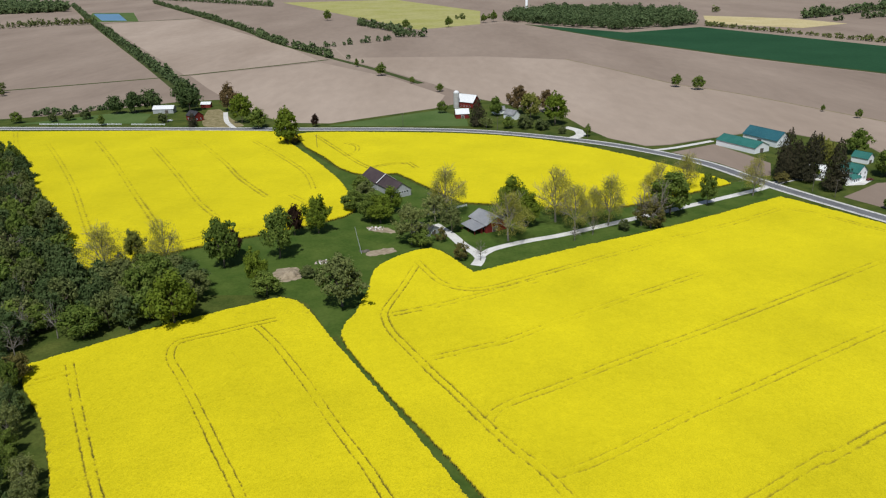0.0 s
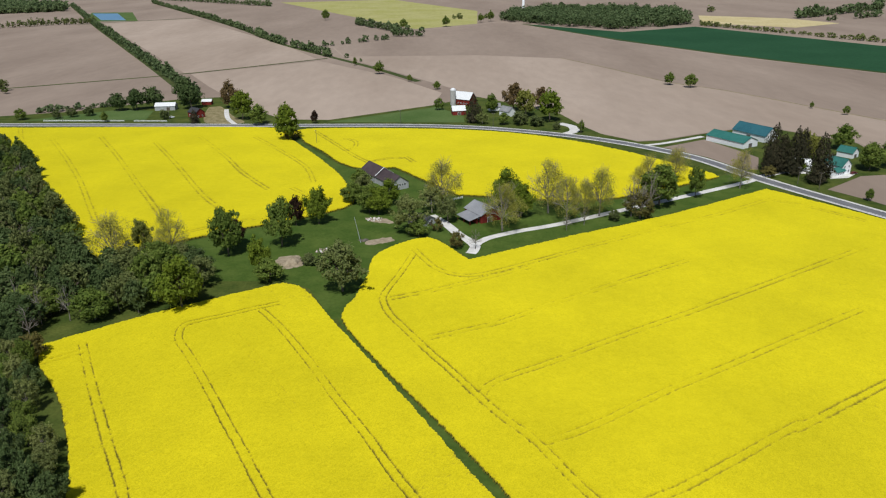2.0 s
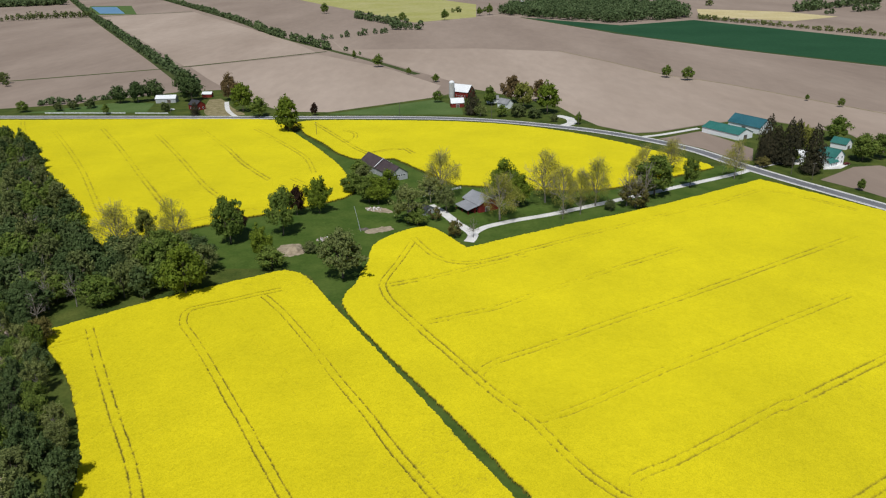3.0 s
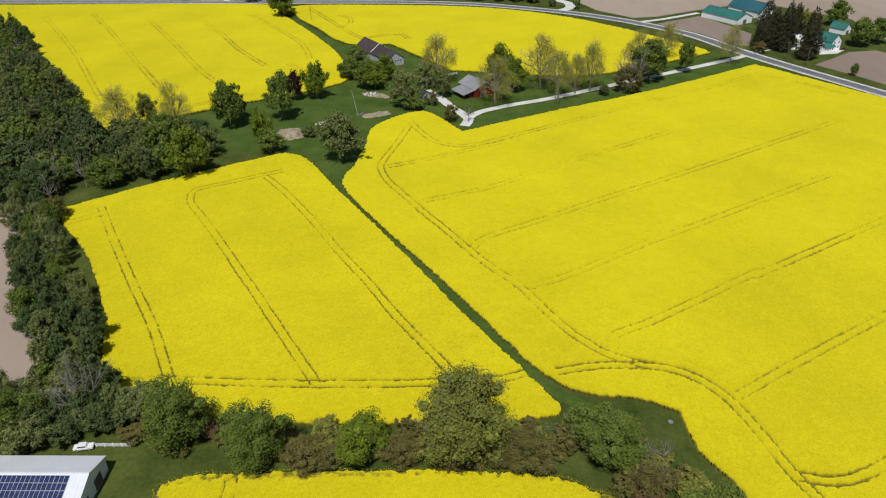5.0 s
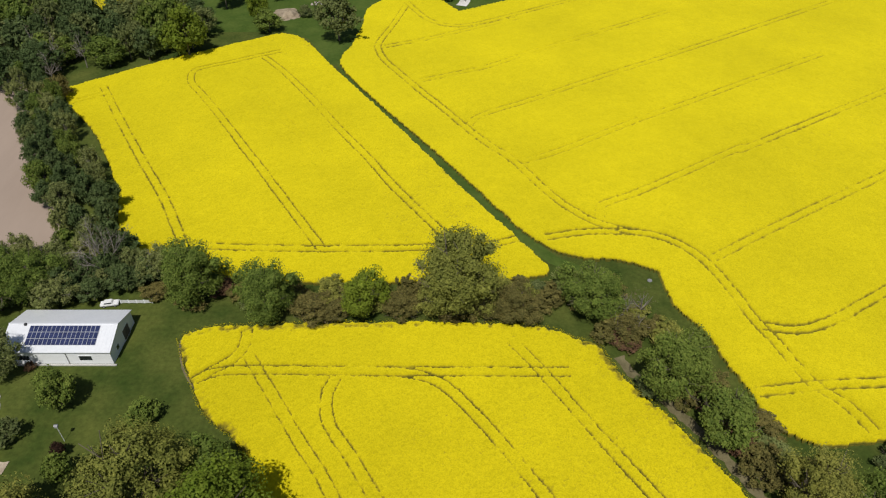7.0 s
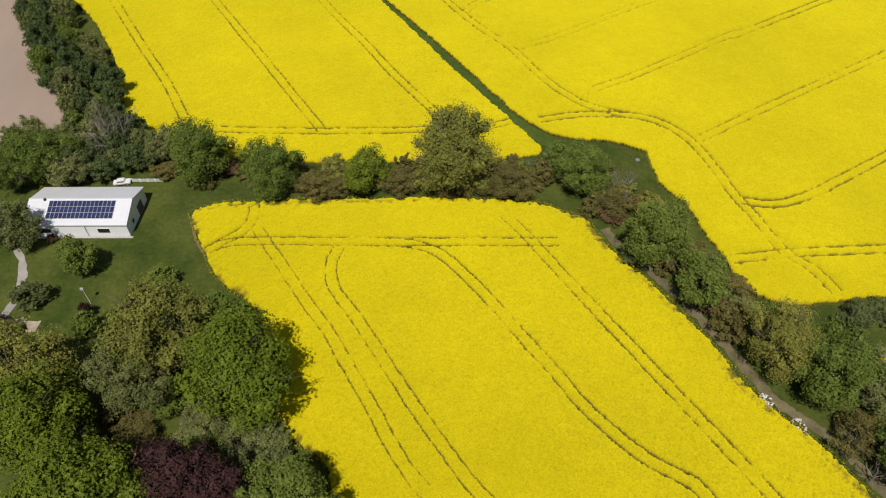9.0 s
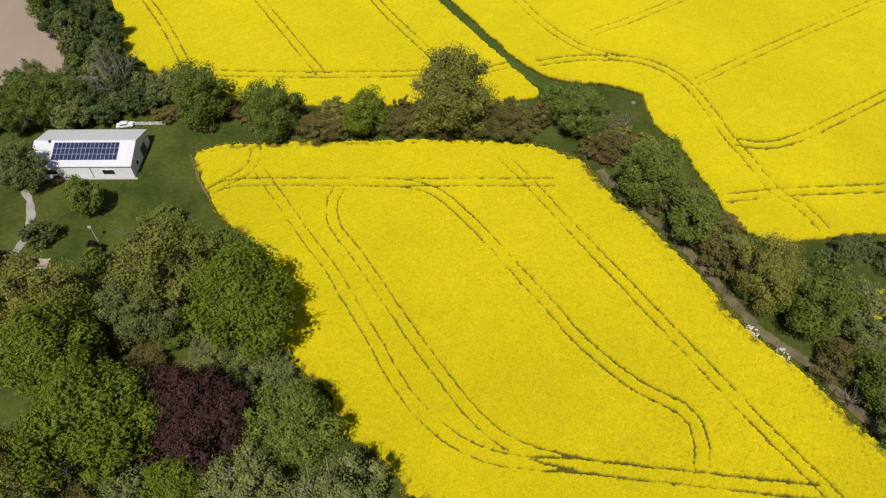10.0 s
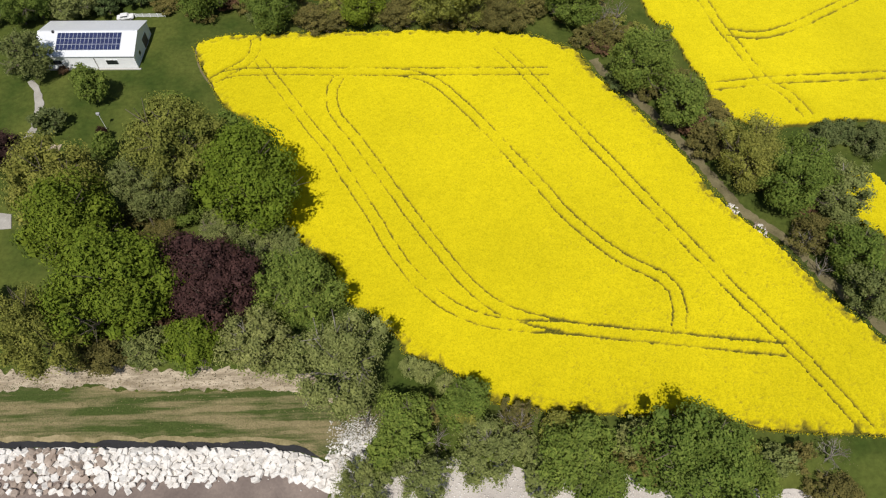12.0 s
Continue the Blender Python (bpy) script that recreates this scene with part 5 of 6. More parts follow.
box(bm, -8.9, -8.4, -0.6, -0.1, 5.85, 6.7)
part("vent", bm, DARK_SHINGLE, shed)
panel = bpy.data.meshes.new("solar_panel")
bm = bmesh.new()
box(bm, -0.5, 0.5, -0.81, 0.81, 0.0, 0.04, 1)
for i in range(2):
    for j in range(2):
        box(bm, -0.455 + 0.4575 * i, -0.0025 + 0.4575 * i, -0.765 + 0.7675 * j, -0.0025 + 0.7675 * j, 0.04, 0.046, 0)
bm.to_mesh(panel)
bm.free()
panel.materials.append(SOLAR)
panel.materials.append(ALUMINIUM)
pitch = math.degrees(math.atan2(2.2, 6.6))
for row in range(3):
    for col in range(16):
        p = new("solar_panel", panel)
        p.parent = shed
        up = 1.38 + 1.66 * (row + 0.5)
        p.matrix_basis = pose(-7.4 + 1.02 * (col + 0.5), -6.6 + up * math.cos(radians(pitch)), 4.0 + up * math.sin(radians(pitch)) + 0.26, pitch)

barn_windows = [("e", -3.2 + 1.6 * i, 2.4, 1.1, 1.0, "window") for i in range(5)]
gabled("barn", "weathered grey barn with a rusty dark brown roof", -37.3, 408.0, -58.4, 19.6, 12.6, 4.2, 8.6, GREY_BOARD, BROWN_ROOF, 0.4, (("s", 2.0, 0.0, 3.0, 3.0, "door"),))
gabled("barn", "grey-white barn wing with a rusty dark brown roof", -27.2, 391.3, -58.4, 19.4, 11.2, 4.0, 8.0, GREY_BOARD, BROWN_ROOF, 0.4, barn_windows)
flashing = empty("roof_flashing", -32.2, 399.6, 0, -58.4, "pale metal flashing between the barn roofs", "flashing")
bm = bmesh.new()
for sy in (-1, 1):
    box(bm, -0.3, 0.3, 0, 7.6, 0.12, 0.22, 0, pose(0, 0, 8.72) @ pose(0, 0, 0, 0, 0, 0 if sy > 0 else 180) @ pose(0, 0, 0, -34.4))
part("sheet", bm, WHITE_METAL, flashing)
red = gabled("red_barn", "small red board barn with grey steel roof", 22.5, 332.5, -60.4, 15.5, 12.0, 4.2, 7.2, RED_BOARD, GREY_METAL, 0.5, (("e", -1.0, 0.0, 2.6, 2.6, "door"), ("s", 5.2, 1.2, 1.0, 1.0, "window")))
bm = bmesh.new()
rows = [[bm.verts.new((x, y, h)) for y, h in ((-12.8, 2.4), (-5.8, 3.85), (-5.8, 4.0), (-12.8, 2.55))] for x in (-5.0, 7.4)]
for i in range(4):
    bm.faces.new((rows[0][i], rows[0][(i + 1) % 4], rows[1][(i + 1) % 4], rows[1][i]))
bm.faces.new(rows[0][::-1])
bm.faces.new(rows[1])
bmesh.ops.recalc_face_normals(bm, faces=bm.faces)
part("lean_to_roof", bm, GREY_METAL, red)
for x in (-4.6, 1.2, 7.0):
    bm = bmesh.new()
    box(bm, x - 0.1, x + 0.1, -12.3, -12.1, -0.1, 2.6)
    part("post", bm, RED_BOARD, red)
bm = bmesh.new()
box(bm, -4.6, 7.0, -8.0, -7.8, -0.1, 3.5)
part("lean_to_wall", bm, RED_BOARD, red)
gabled("garage", "dark shingled garage with grey walls under trees", -8.6, 325.3, -38.0, 11.0, 8.0, 2.7, 4.8, GREY_BOARD, DARK_SHINGLE, 0.4, (("e", 0.0, 0.0, 3.0, 2.2, "door"), ("s", -2.5, 1.0, 1.2, 1.0, "window")))

gabled("long_barn", "long low white barn with a teal steel roof", 205.5, 477.0, -60.0, 31.0, 15.0, 4.0, 7.2, WHITE_PAINT, TEAL_ROOF, 0.4, (("e", 0.0, 0.0, 3.5, 3.0, "door"),))
gabled("tall_barn", "tall white barn with a blue-green steel roof", 227.5, 491.0, -62.0, 28.0, 13.0, 4.8, 9.8, WHITE_PAINT, BLUE_ROOF, 0.5, (("s", 0.0, 0.0, 3.4, 3.2, "door"),))
gabled("farmhouse", "white two-storey farmhouse with a teal roof", 240.0, 402.0, -62.0, 12.5, 8.5, 5.2, 9.0, WHITE_PAINT, TEAL_ROOF, 0.4,
    [("e", -2.0 + 4 * i, 1.0 + 2.8 * k, 1.0, 1.3, "window") for i in range(2) for k in range(2)] + [("s", -4.0 + 4 * i, 1.0 + 2.6 * k, 1.0, 1.2, "window") for i in range(3) for k in range(2)])
gabled("farmhouse_wing", "white single-storey farmhouse wing with porch", 236.5, 394.5, 28.0, 8.0, 5.0, 2.8, 4.6, WHITE_PAINT, TEAL_ROOF, 0.4, [("s", -2.0 + 2 * i, 0.9, 1.0, 1.2, "window") for i in range(3)])
gabled("cottage", "white cottage with pale roof behind conifers", 222.0, 409.0, -30.0, 11.0, 8.0, 3.6, 6.6, WHITE_PAINT, WHITE_METAL, 0.4, [("s", -3.0 + 3 * i, 0.9, 1.0, 1.2, "window") for i in range(3)] + [("e", 0.0, 3.2, 1.0, 1.2, "window")])
gabled("white_garage", "white garage with a dark teal roof", 265.0, 436.0, -55.0, 10.0, 8.0, 3.6, 6.6, WHITE_PAINT, TEAL_ROOF, 0.4, (("e", 0.0, 0.0, 3.2, 2.4, "door"),))

gabled("dairy_barn", "red barn with a pale steel roof by the silo", 25.0, 644.0, -35.0, 18.0, 12.0, 5.5, 11.0, RED_BOARD, WHITE_METAL, 0.5, [("s", -6.0 + 3 * i, 1.2, 1.0, 1.0, "window") for i in range(5)])
gabled("red_shed", "small red shed with a pale steel roof", 18.0, 597.0, 8.0, 11.0, 9.0, 4.0, 7.4, RED_BOARD, WHITE_METAL, 0.4, (("s", 0.0, 0.0, 2.6, 2.6, "door"), ("w", 0.0, 2.8, 1.2, 1.2, "window")))
gabled("house", "white house with a grey shingle roof among trees", 59.0, 588.0, -50.0, 11.0, 8.0, 4.2, 7.6, WHITE_PAINT, SHINGLE, 0.4, [("w", 0.0, 1.0, 1.2, 1.3, "window"), ("s", -2.5, 1.0, 1.2, 1.3, "window"), ("s", 2.5, 1.0, 1.2, 1.3, "window")])
gabled("outbuilding", "grey-roofed outbuilding among the farm trees", 50.0, 612.0, 12.0, 10.0, 7.0, 3.4, 6.0, WHITE_PAINT, SHINGLE, 0.4)
silo = empty("silo", 14.6, 640.0, 0, 0, "pale concrete farm silo with a domed cap", "silo")
bm = bmesh.new()
for k in range(8):
    tube(bm, (0, 0, 1.65 * k), (0, 0, 1.65 * (k + 1) - 0.06), 2.5, 2.5, 20)
    tube(bm, (0, 0, 1.65 * (k + 1) - 0.12), (0, 0, 1.65 * (k + 1)), 2.56, 2.56, 20)
part("shaft", bm, CONCRETE, silo)
bm = bmesh.new()
for k in range(4):
    a, b = k * math.pi / 8, (k + 1) * math.pi / 8
    tube(bm, (0, 0, 13.2 + 2.2 * math.sin(a)), (0, 0, 13.2 + 2.2 * math.sin(b)), 2.6 * math.cos(a), max(0.05, 2.6 * math.cos(b)), 20)
part("dome", bm, WHITE_METAL, silo)

gabled("machine_shed", "shed with a shiny white steel roof", -248.0, 645.0, 2.0, 18.0, 9.0, 4.0, 6.4, GREY_BOARD, WHITE_METAL, 0.4, (("s", 3.0, 0.0, 3.2, 3.0, "door"),))
gabled("brick_house", "red house with a dark shingle roof", -209.0, 608.0, -40.0, 12.0, 9.0, 4.6, 8.0, RED_BOARD, DARK_SHINGLE, 0.4, [("e", -2 + 4 * i, 1.2, 1.0, 1.3, "window") for i in range(2)] + [("s", -3 + 3 * i, 1.2, 1.0, 1.3, "window") for i in range(3)])
gabled("white_hut", "small white hut with a pale roof", -217.0, 667.0, 0.0, 9.0, 6.0, 3.2, 5.0, RED_BOARD, WHITE_METAL, 0.3)
tower = empty("white_tower", 213.0, 1815.0, 0, 0, "tall plain white tower behind a woodlot", "tower")
bm = bmesh.new()
tube(bm, (0, 0, 0), (0, 0, 85), 3.4, 2.2, 20)
part("shaft", bm, WHITE_PAINT, tower, smooth=True)

# ---- rock revetment ----


def rock_mesh(seed):
    rng = np.random.RandomState(seed)
    bm = bmesh.new()
    bmesh.ops.create_cube(bm, size=1.0)
    bmesh.ops.bevel(bm, geom=bm.edges[:], offset=0.16, segments=1, affect="EDGES")
    for v in bm.verts:
        v.co += Vector(rng.uniform(-0.13, 0.13, 3))
    me = bpy.data.meshes.new("stone")
    bm.to_mesh(me)
    bm.free()
    return me


rocks = []
for i in range(12):
    me = rock_mesh(200 + i)
    me.materials.append(BROWN_STONE if i >= 9 else LIMESTONE)
    rocks.append(me)
revetment = empty("rock_revetment", -50, -33, LAKE, 0, "bank of large white limestone blocks along the shore", "revetment")
rng = np.random.RandomState(77)
kept_rocks = []
for col in range(54):
    for row in range(7):
        x = -84 + 1.33 * (col + 0.5 * (row % 2)) + rng.uniform(-0.25, 0.25)
        crest = float(np.interp(x, [p[0] for p in SHORE], [p[1] for p in SHORE]))
        wide = float(np.interp(x, [-110, -66, -56, -30, -14], [8.0, 7.8, 6.4, 4.8, 4.2]))
        d = 15.6 + 1.12 * row + rng.uniform(-0.25, 0.25)
        if d < 15.3 + wide + rng.uniform(-0.8, 0.8):
            kept_rocks.append((x, crest - d, rng.uniform(0.95, 1.4) * (0.85 if row > 4 else 1.0)))
for k, (x, y, s) in enumerate(kept_rocks):
    brown = x < -60 and rng.uniform() < 0.45
    ob = new("stone", rocks[9 + k % 3] if brown else rocks[k % 9])
    ob.parent = revetment
    m = Matrix.LocRotScale((x, y, float(ground_z(x, y)) + 0.28 * s), Euler(rng.uniform(-0.5, 0.5, 3) * np.array((1, 1, 12))), (s * rng.uniform(0.8, 1.35), s * rng.uniform(0.7, 1.1), s * rng.uniform(0.55, 0.85)))
    ob.matrix_basis = Matrix.Translation((50, 33, -LAKE)) @ m

# smaller rubble heaps
def heap(name, label, cx, cy, sx, sy, count, size, seed, mats):
    thing = empty(name, cx, cy, 0, 0, label, "stones")
    rng = np.random.RandomState(seed)
    for k in range(count):
        a, r = rng.uniform(0, 6.28), math.sqrt(rng.uniform())
        s = size * rng.uniform(0.5, 1.3)
        ob = new("stone", rocks[mats[rng.randint(len(mats))]])
        ob.parent = thing
        ob.matrix_basis = Matrix.LocRotScale((sx * r * math.cos(a), sy * r * math.sin(a), float(ground_z(cx + sx * r * math.cos(a), cy + sy * r * math.sin(a))) + 0.2 * s + 0.4 * (1 - r) * size), Euler(rng.uniform(0, 3, 3)), (s, s * 0.8, s * 0.6))


heap("rubble_heap", "heap of pale broken stones on the lawn", -53.5, 290.5, 3.2, 2.4, 40, 0.8, 5, (0, 11, 9, 10))
heap("rubble_heap", "heap of pale broken stones by the yard trees", -33.0, 332.0, 4.5, 2.2, 40, 0.9, 6, (0, 9, 10))
heap("stone_row", "line of pale field stones along the crop edge", 64.2, 15.5, 1.4, 2.2, 46, 0.5, 7, (0, 3, 10))
heap("stone_spill", "pale broken stones spilled down the bank", -15.5, -35.0, 5.0, 3.5, 70, 0.7, 9, (0, 1, 4, 5))
heap("stone_row", "line of pale field stones along the crop edge", 68.6, 10.0, 1.3, 2.6, 46, 0.5, 8, (0, 3, 10))


# ---- poles, fences and small things ----
def utility_pole(x, y, h=10.5):
    ob = empty("utility_pole", x, y, 0, 0, "weathered wooden utility pole beside the road", "pole", "roadside poles")
    bm = bmesh.new()
    tube(bm, (0, 0, -0.3), (0, 0, h), 0.17, 0.11, 8)
    part("shaft", bm, DARK_WOOD, ob)
    bm = bmesh.new()
    box(bm, -1.1, 1.1, -0.06, 0.06, h - 0.9, h - 0.75)
    part("crossarm", bm, DARK_WOOD, ob)
    for dx in (-0.95, 0, 0.95):
        bm = bmesh.new()
        tube(bm, (dx, 0, h - 0.75), (dx, 0, h - 0.5), 0.05, 0.04, 6)
        part("insulator", bm, WHITE_PAINT, ob)


for x, y in ((205.5, 378.0), (212.0, 366.5), (-88.0, 499.0), (-30.0, 566.5), (44.0, 547.5), (107.0, 513.0), (-125.0, 573.5), (-225.0, 587.0), (-320.0, 597.0)):
    utility_pole(x, y)

fence = empty("rail_fence", -7.3, 351.3, 0, 32.5, "white board fence beside the lawn", "fence")
for k in range(10):
    bm = bmesh.new()
    box(bm, 2.7 * k - 0.08, 2.7 * k + 0.08, -0.08, 0.08, -0.1, 1.4)
    part("post", bm, WHITE_PAINT, fence)
for k in range(3):
    bm = bmesh.new()
    box(bm, -0.1, 24.4, -0.12, -0.08, 0.35 + 0.38 * k, 0.53 + 0.38 * k)
    part("rail", bm, WHITE_PAINT, fence)


def paddock_fence(ax, ay, bx, by):
    run = math.hypot(bx - ax, by - ay)
    ob = empty("paddock_fence", ax, ay, 0, math.degrees(math.atan2(by - ay, bx - ax)), "low white board fence along the roadside paddock", "fence", "roadside fences")
    n = int(run / 4)
    for k in range(n + 1):
        bm = bmesh.new()
        box(bm, run * k / n - 0.1, run * k / n + 0.1, -0.1, 0.1, -0.1, 1.3)
        part("post", bm, WHITE_PAINT, ob)
    for k in range(3):
        bm = bmesh.new()
        box(bm, 0, run, -0.14, -0.1, 0.3 + 0.36 * k, 0.5 + 0.36 * k)
        part("rail", bm, WHITE_PAINT, ob)


paddock_fence(-338.7, 601.5, -266.7, 594.7)
paddock_fence(-257.7, 593.4, -228.6, 590)

mast = empty("leaning_mast", -37.0, 300.4, 0, 0, "thin pale leaning mast on the lawn", "mast")
bm = bmesh.new()
tube(bm, (0, 0, -0.2), (-2.4, 1.0, 12.5), 0.16, 0.08, 8)
part("shaft", bm, ALUMINIUM, mast)

bird = empty("nest_box_pole", -77.1, 45.6, 0, 0, "grey nest box on a thin white lawn pole", "nest box")
bm = bmesh.new()
tube(bm, (0, 0, -0.2), (0, 0, 4.6), 0.06, 0.05, 8)
part("pole", bm, WHITE_PAINT, bird)
bm = bmesh.new()
box(bm, -0.3, 0.3, -0.25, 0.25, 4.6, 5.1)
part("box", bm, GREY_BOARD, bird)
bm = bmesh.new()
rows = [[bm.verts.new((x, y, h)) for y, h in ((-0.36, 5.08), (0.36, 5.08), (0, 5.36))] for x in (-0.38, 0.38)]
for i in range(3):
    bm.faces.new((rows[0][i], rows[0][(i + 1) % 3], rows[1][(i + 1) % 3], rows[1][i]))
bm.faces.new(rows[0])
bm.faces.new(rows[1][::-1])
part("roof", bm, GREY_METAL, bird)

yard_fence = empty("yard_fence", -79.0, 86.8, 0, -2, "low white board fence behind the shed", "fence")
for k in range(5):
    bm = bmesh.new()
    box(bm, 2.0 * k - 0.07, 2.0 * k + 0.07, -0.07, 0.07, -0.1, 1.2)
    part("post", bm, WHITE_PAINT, yard_fence)
for k in range(3):
    bm = bmesh.new()
    box(bm, -0.1, 8.1, -0.11, -0.07, 0.25 + 0.35 * k, 0.42 + 0.35 * k)
    part("rail", bm, WHITE_PAINT, yard_fence)


def mound(name, label, cx, cy, rx, ry, high, dip, mat, seed):
    """A low uneven heap, hollow in the middle."""
    bm = bmesh.new()
    rng = np.random.RandomState(seed)
    wob = rng.uniform(0.75, 1.2, 28)
    rings = []
    for k in range(9):
        f = k / 8
        h = high * math.sin(math.pi * min(1.0, f * 1.02)) ** 0.8 - dip * max(0.0, 1 - f * 2.6)
        ring = []
        for i in range(28):
            a = 2 * math.pi * i / 28
            w = f * (1 + (wob[i] - 1) * f)
            ring.append(bm.verts.new((rx * w * math.cos(a), ry * w * math.sin(a), 0.05 + max(0.0, h * (0.6 + 0.5 * math.sin(a + 2))) * rng.uniform(0.75, 1.2))))
        rings.append(ring)
    for a, b in zip(rings[:-1], rings[1:]):
        for i in range(28):
            bm.faces.new((a[i], b[i], b[(i + 1) % 28], a[(i + 1) % 28]))
    bmesh.ops.remove_doubles(bm, verts=bm.verts, dist=0.01)
    ob = finish(name, bm, mat, label=label, category="heap", smooth=True)
    ob.location = (cx, cy, 0)
    return ob


mound("sand_heap", "hollowed heap of pale dug sand on the lawn", -66.5, 278.5, 5.2, 5.0, 2.0, 0.6, DIRT, 3)
mound("brush_heap", "low heap of brown brush and earth", -36.0, 303.0, 2.4, 1.6, 0.8, 0.0, DARK_WOOD, 4)
cover = empty("well_cover", 54.6, 90.2, 0, 0, "low grey concrete well cover in the grass", "well cover")
bm = bmesh.new()
tube(bm, (0, 0, -0.1), (0, 0, 0.18), 0.62, 0.6, 16)
part("kerb", bm, SHINGLE, cover)
bm = bmesh.new()
tube(bm, (0, 0, 0.18), (0, 0, 0.24), 0.5, 0.48, 16)
part("lid", bm, SHINGLE, cover)

# ---- parked vehicles ----
DARK_RED = plain("dark_red_car_paint", (0.10, 0.012, 0.014), (0.13, 0.018, 0.02), 0.5, 4, 0.3, 0, spec=0.5)
CAR_WHITE = plain("white_car_paint", (0.78, 0.79, 0.80), (0.84, 0.85, 0.86), 0.5, 4, 0.3, 0, spec=0.5)
RUBBER = plain("tyre_rubber", (0.015, 0.015, 0.016), (0.03, 0.03, 0.03), 0.5, 6, 0.9, 0)


def car(x, y, turn, paint, label):
    ob = empty("car", x, y, 0.05, turn, label, "car")
    bm = bmesh.new()
    box(bm, -2.2, 2.2, -0.88, 0.88, 0.35, 0.95)
    bmesh.ops.bevel(bm, geom=bm.edges[:], offset=0.12, segments=2, affect="EDGES")
    part("body", bm, paint, ob)
    bm = bmesh.new()
    vs = box(bm, -1.5, 1.0, -0.78, 0.78, 0.9, 1.48)
    for v in vs[4:]:
        v.co.x *= 0.7
        v.co.y *= 0.85
    bmesh.ops.bevel(bm, geom=bm.edges[:], offset=0.06, segments=2, affect="EDGES")
    cab = part("cabin", bm, paint, ob)
    for sy in (-1, 1):
        bm = bmesh.new()
        box(bm, -1.05, 0.7, sy * 0.735 - 0.02, sy * 0.735 + 0.02, 1.02, 1.36)
        part("window", bm, DARK_GLASS, cab)
        for sx in (-1.35, 1.35):
            bm = bmesh.new()
            tube(bm, (sx, sy * 0.70, 0.33), (sx, sy * 0.92, 0.33), 0.33, 0.33, 14)
            wheel = part("wheel", bm, RUBBER, ob)
            bm = bmesh.new()
            tube(bm, (sx, sy * 0.90, 0.33), (sx, sy * 0.94, 0.33), 0.2, 0.18, 10)
            part("rim", bm, ALUMINIUM, wheel)


car(-81.5, 86.2, 8, CAR_WHITE, "white car parked behind the solar shed")
car(247.5, 396.0, 20, DARK_RED, "dark red car parked beside the white farmhouse")
car(-230.0, 606.0, 5, CAR_WHITE, "white car parked in the far homestead yard")

# ---- rough growth ----
GREEN_BLADE = leaf_material("bank_grass_blade", (0.052, 0.082, 0.018), (0.112, 0.132, 0.036), 0.2)
DRY_BLADE = leaf_material("dry_grass_blade", (0.17, 0.14, 0.07), (0.30, 0.25, 0.14), 0.2)
BROWN_BLADE = leaf_material("dead_stem", (0.085, 0.065, 0.040), (0.19, 0.15, 0.10), 0.1)


def tufts(name, x, y, size, mat, label, seed):
    """Leaning grass and weed sprays standing on the ground at x, y."""
    rng = np.random.RandomState(seed)
    c = np.stack((x, y, ground_z(x, y) + 0.35 * size), -1)
    n = np.stack((rng.normal(0, 0.7, len(x)), rng.normal(0, 0.7, len(x)), 0.7 + rng.uniform(0, 0.6, len(x))), -1)
    v, f = cards(c, n, size, rng)
    return tagged(new(name, raw_mesh(name, v, f, mat)), label, "grass", kind="stuff")


def crest_at(x):
    return np.interp(x, [q[0] for q in SHORE], [q[1] for q in SHORE])


rng = np.random.RandomState(314)
x, dd = rng.uniform(-88, -14, 16000), rng.uniform(2.6, 13.9, 16000)
x, dd = x + 0.0, dd + 0.5 * smooth_noise(x, x * 0, 3.0, 8)
y = crest_at(x) - dd
lush = 0.55 * smooth_noise(x * 0.35, y, 2.6, 71) + 0.35 * smooth_noise(x, y, 1.3, 72) + np.interp(dd, [2.5, 5.0, 8.0, 9.5, 12.6, 13.4], [-0.9, 0.15, -0.1, 0.35, 0.7, -0.5]) + np.interp(x, [-75, -62, -50, -25], [0.55, 0.35, -0.35, -0.15])
green = lush > rng.uniform(-0.25, 0.25, len(x))
tufts("bank_grass", x[green], y[green], 0.13, GREEN_BLADE, "rough green grass growing on the bank slope", 1)
dry = ~green & (rng.uniform(size=len(x)) < 0.22)
tufts("dry_bank_grass", x[dry], y[dry], 0.16, DRY_BLADE, "bleached dry grass on the bank slope", 2)
x = rng.uniform(-88, -20, 800)
y = crest_at(x) - rng.choice([0.9, 1.7, 2.5, 3.4], 800) + rng.normal(0, 0.25, 800) + 0.3 * smooth_noise(x, x * 0, 2.5, 12)
tufts("scarp_roots", x, y, 0.17, BROWN_BLADE, "dead roots and stems hanging from the sandy scarp", 3)

# weeds between the earth strip and the crop
s = rng.uniform(0, 1, 2600)
x, y = np.interp(s, [0, 0.35, 0.7, 1.0], [57.5, 63.2, 68.8, 75.0]) + rng.normal(0, 0.55, 2600), np.interp(s, [0, 0.35, 0.7, 1.0], [21.5, 15.2, 8.2, 0.5]) + rng.normal(0, 0.55, 2600)
tufts("crop_edge_weeds", x, y, 0.3, GREEN_BLADE, "weeds between the bare earth strip and the crop", 4)


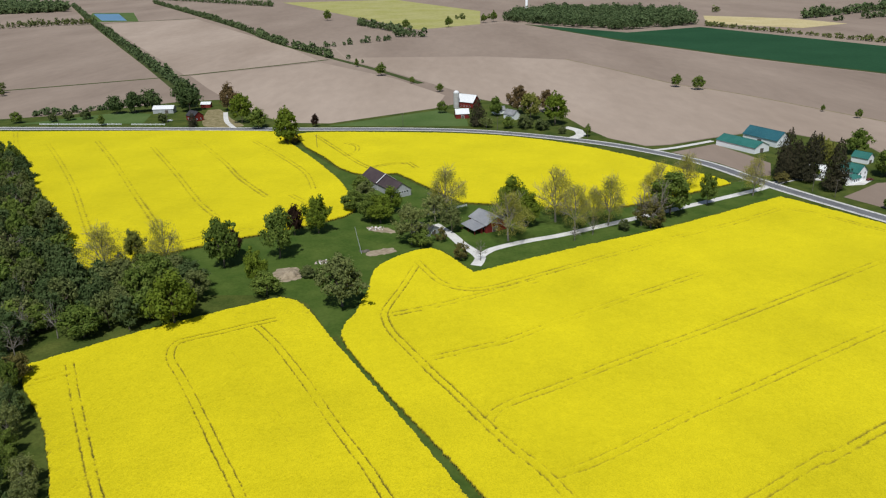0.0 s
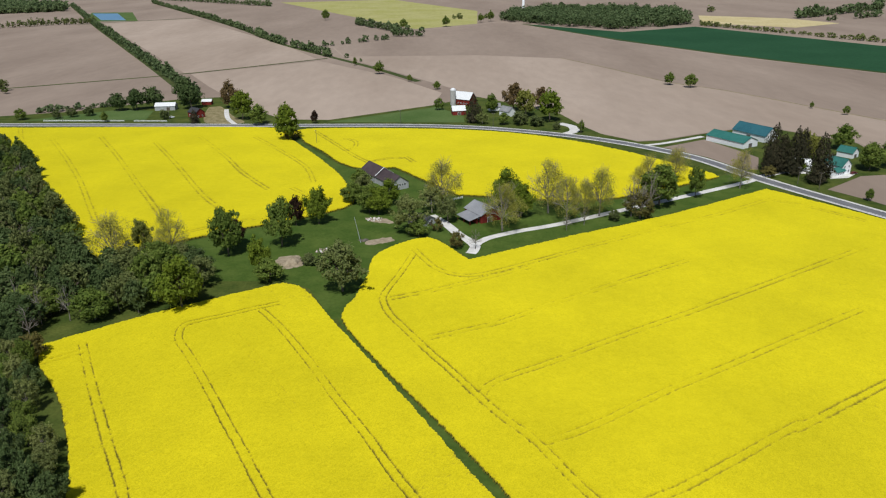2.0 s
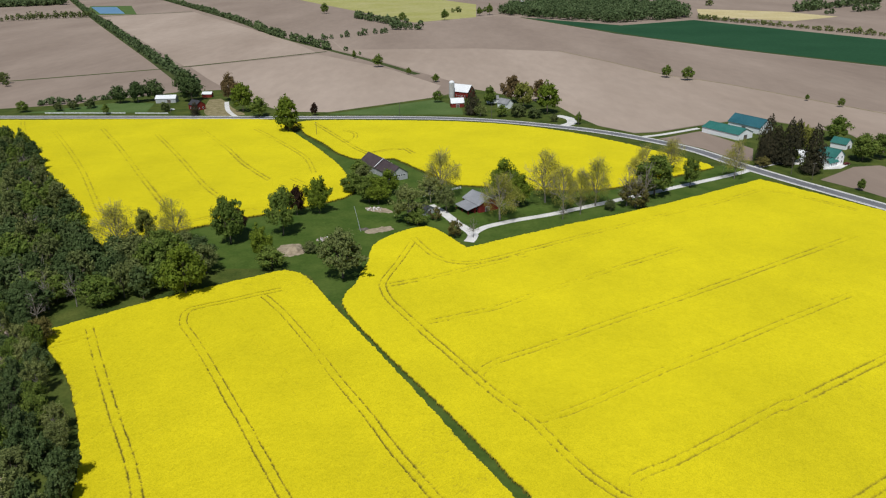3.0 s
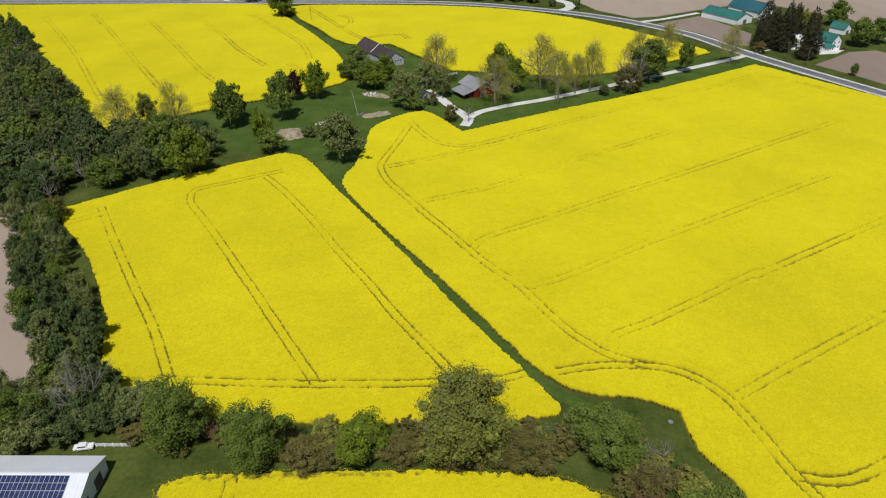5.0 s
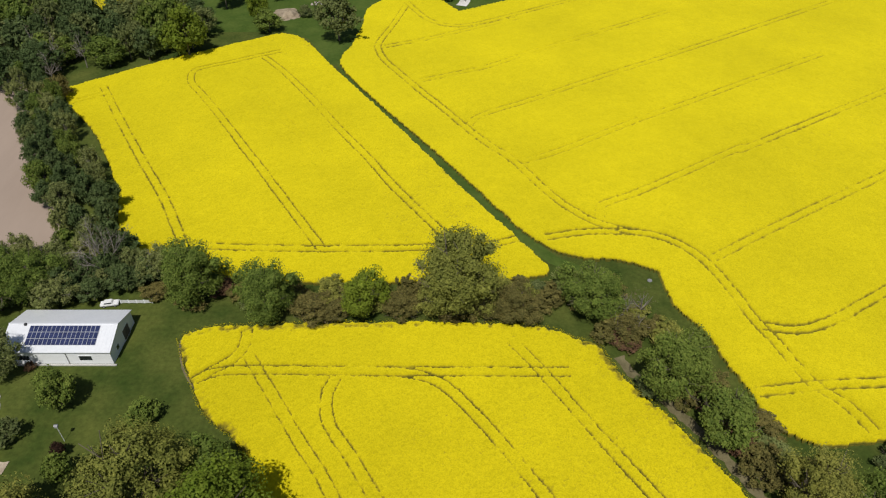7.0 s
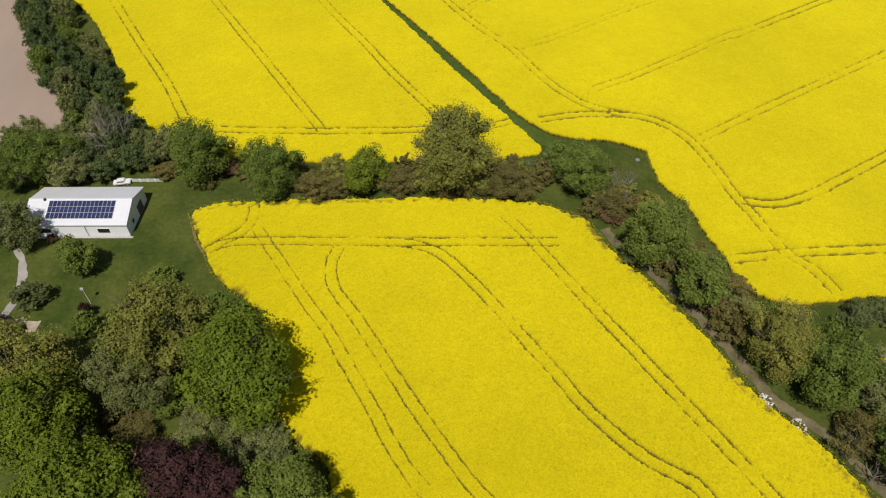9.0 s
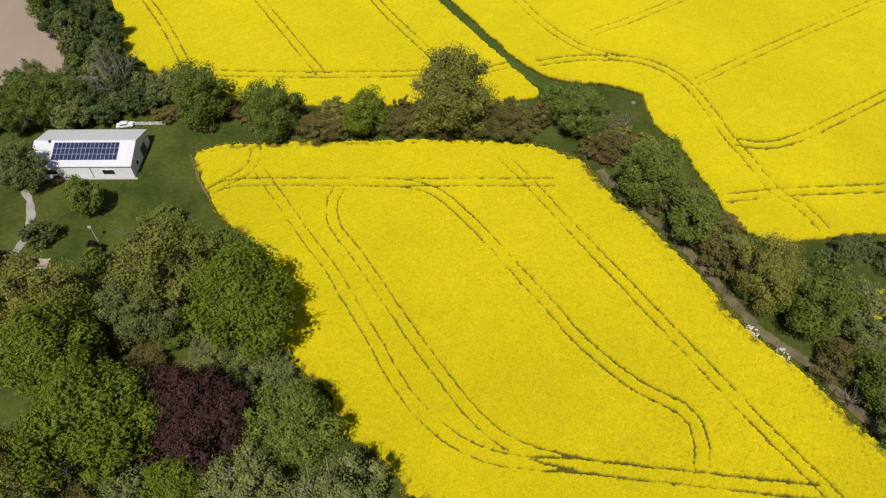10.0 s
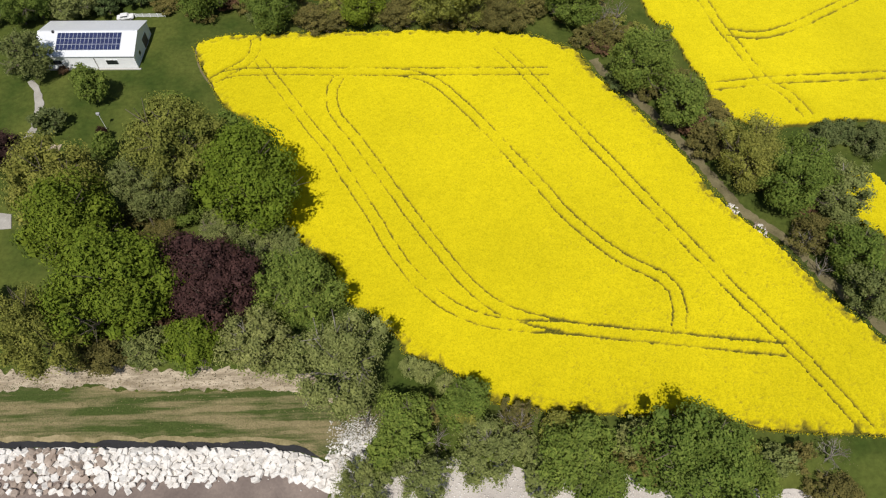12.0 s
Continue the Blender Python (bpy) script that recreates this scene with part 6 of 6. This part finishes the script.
def pebbles(name, x, y, size, mat, label, seed):
    """Small broken stones lying on the ground, joined."""
    rng = np.random.RandomState(seed)
    k = len(x)
    o = np.array([(1, 0, 0), (-1, 0, 0), (0, 1, 0), (0, -1, 0), (0, 0, 1), (0, 0, -1)], dtype=float)
    f = np.array([(0, 2, 4), (2, 1, 4), (1, 3, 4), (3, 0, 4), (2, 0, 5), (1, 2, 5), (3, 1, 5), (0, 3, 5)])
    a = rng.uniform(0, 6.28, k)
    ca, sa = np.cos(a)[:, None], np.sin(a)[:, None]
    s = (size * rng.uniform(0.45, 1.5, k))[:, None]
    q = o[None] + rng.uniform(-0.3, 0.3, (k, 6, 3))
    v = np.stack((x[:, None] + s * (q[..., 0] * ca - 0.8 * q[..., 1] * sa), y[:, None] + s * (q[..., 0] * sa + 0.8 * q[..., 1] * ca), (ground_z(x, y) + 0.18)[:, None] + 0.6 * s * q[..., 2]), -1)
    return tagged(new(name, raw_mesh(name, v.reshape(-1, 3), (f[None] + 6 * np.arange(k)[:, None, None]).reshape(-1, 3), mat)), label, "stones", kind="stuff")


a, r = rng.uniform(0, 6.28, 3800), np.sqrt(rng.uniform(0, 1, 3800)) ** 1.5
x, y = -13.8 + 4.2 * r * np.cos(a) + rng.normal(0, 0.9, 3800), -32.2 + 4.6 * r * np.sin(a) + rng.normal(0, 0.5, 3800)
tufts("spill_grass", x[:1500], y[:1500] + 1.2, 0.24, DRY_BLADE, "bleached dry grass over the spilled stone", 9)
pebbles("gravel_spill", x, y, 0.10, GRAVEL, "fan of pale crushed stone spilled down the bank", 6)
x = rng.uniform(-20, 62, 3000)
y = crest_at(x) - rng.uniform(7.0, 18.0, 3000)
pebbles("beach_stones", x, y, 0.15, LIMESTONE, "loose pale stones on the gravel beach", 7)
x = rng.uniform(-84, -14, 1500)
y = crest_at(x) - 15.2 - np.abs(rng.normal(0, 1.8, 1500))
pebbles("revetment_rubble", x, y, 0.16, LIMESTONE, "broken stone between the large blocks", 8)

# flowering sprays that lean out of the crop edges
SPRAY = leaf_material("rapeseed_spray", (0.30, 0.27, 0.012), (0.72, 0.57, 0.008), 0.3)


def fringe(edge, per_metre, size, label, seed):
    """Loose flowering stems along the border of a crop."""
    rng = np.random.RandomState(seed)
    q = curve(edge, 1.0, True)
    step = np.hypot(*(np.roll(q, -1, 0) - q).T)
    k = int(per_metre * step.sum())
    i = rng.choice(len(q), k, p=step / step.sum())
    f = rng.uniform(0, 1, k)[:, None]
    c = q[i] * (1 - f) + np.roll(q, -1, 0)[i] * f + rng.normal(0, 0.2, (k, 2))
    near = (c[:, 1] < 240) & (np.abs(c[:, 0]) < 160)
    c = c[near]
    z = np.clip(rng.normal(0.85, 0.22, len(c)), 0.3, 1.3)
    n = np.stack((rng.normal(0, 0.8, len(c)), rng.normal(0, 0.8, len(c)), np.full(len(c), 0.8)), -1)
    v, t = cards(np.column_stack((c, z)), n, size, rng)
    tagged(new("crop_fringe", raw_mesh("crop_fringe", v, t, SPRAY)), label, "crop", kind="stuff")


fringe(SOUTH_EDGE, 10, 0.13, "loose yellow rapeseed stems at the crop edge", 41)
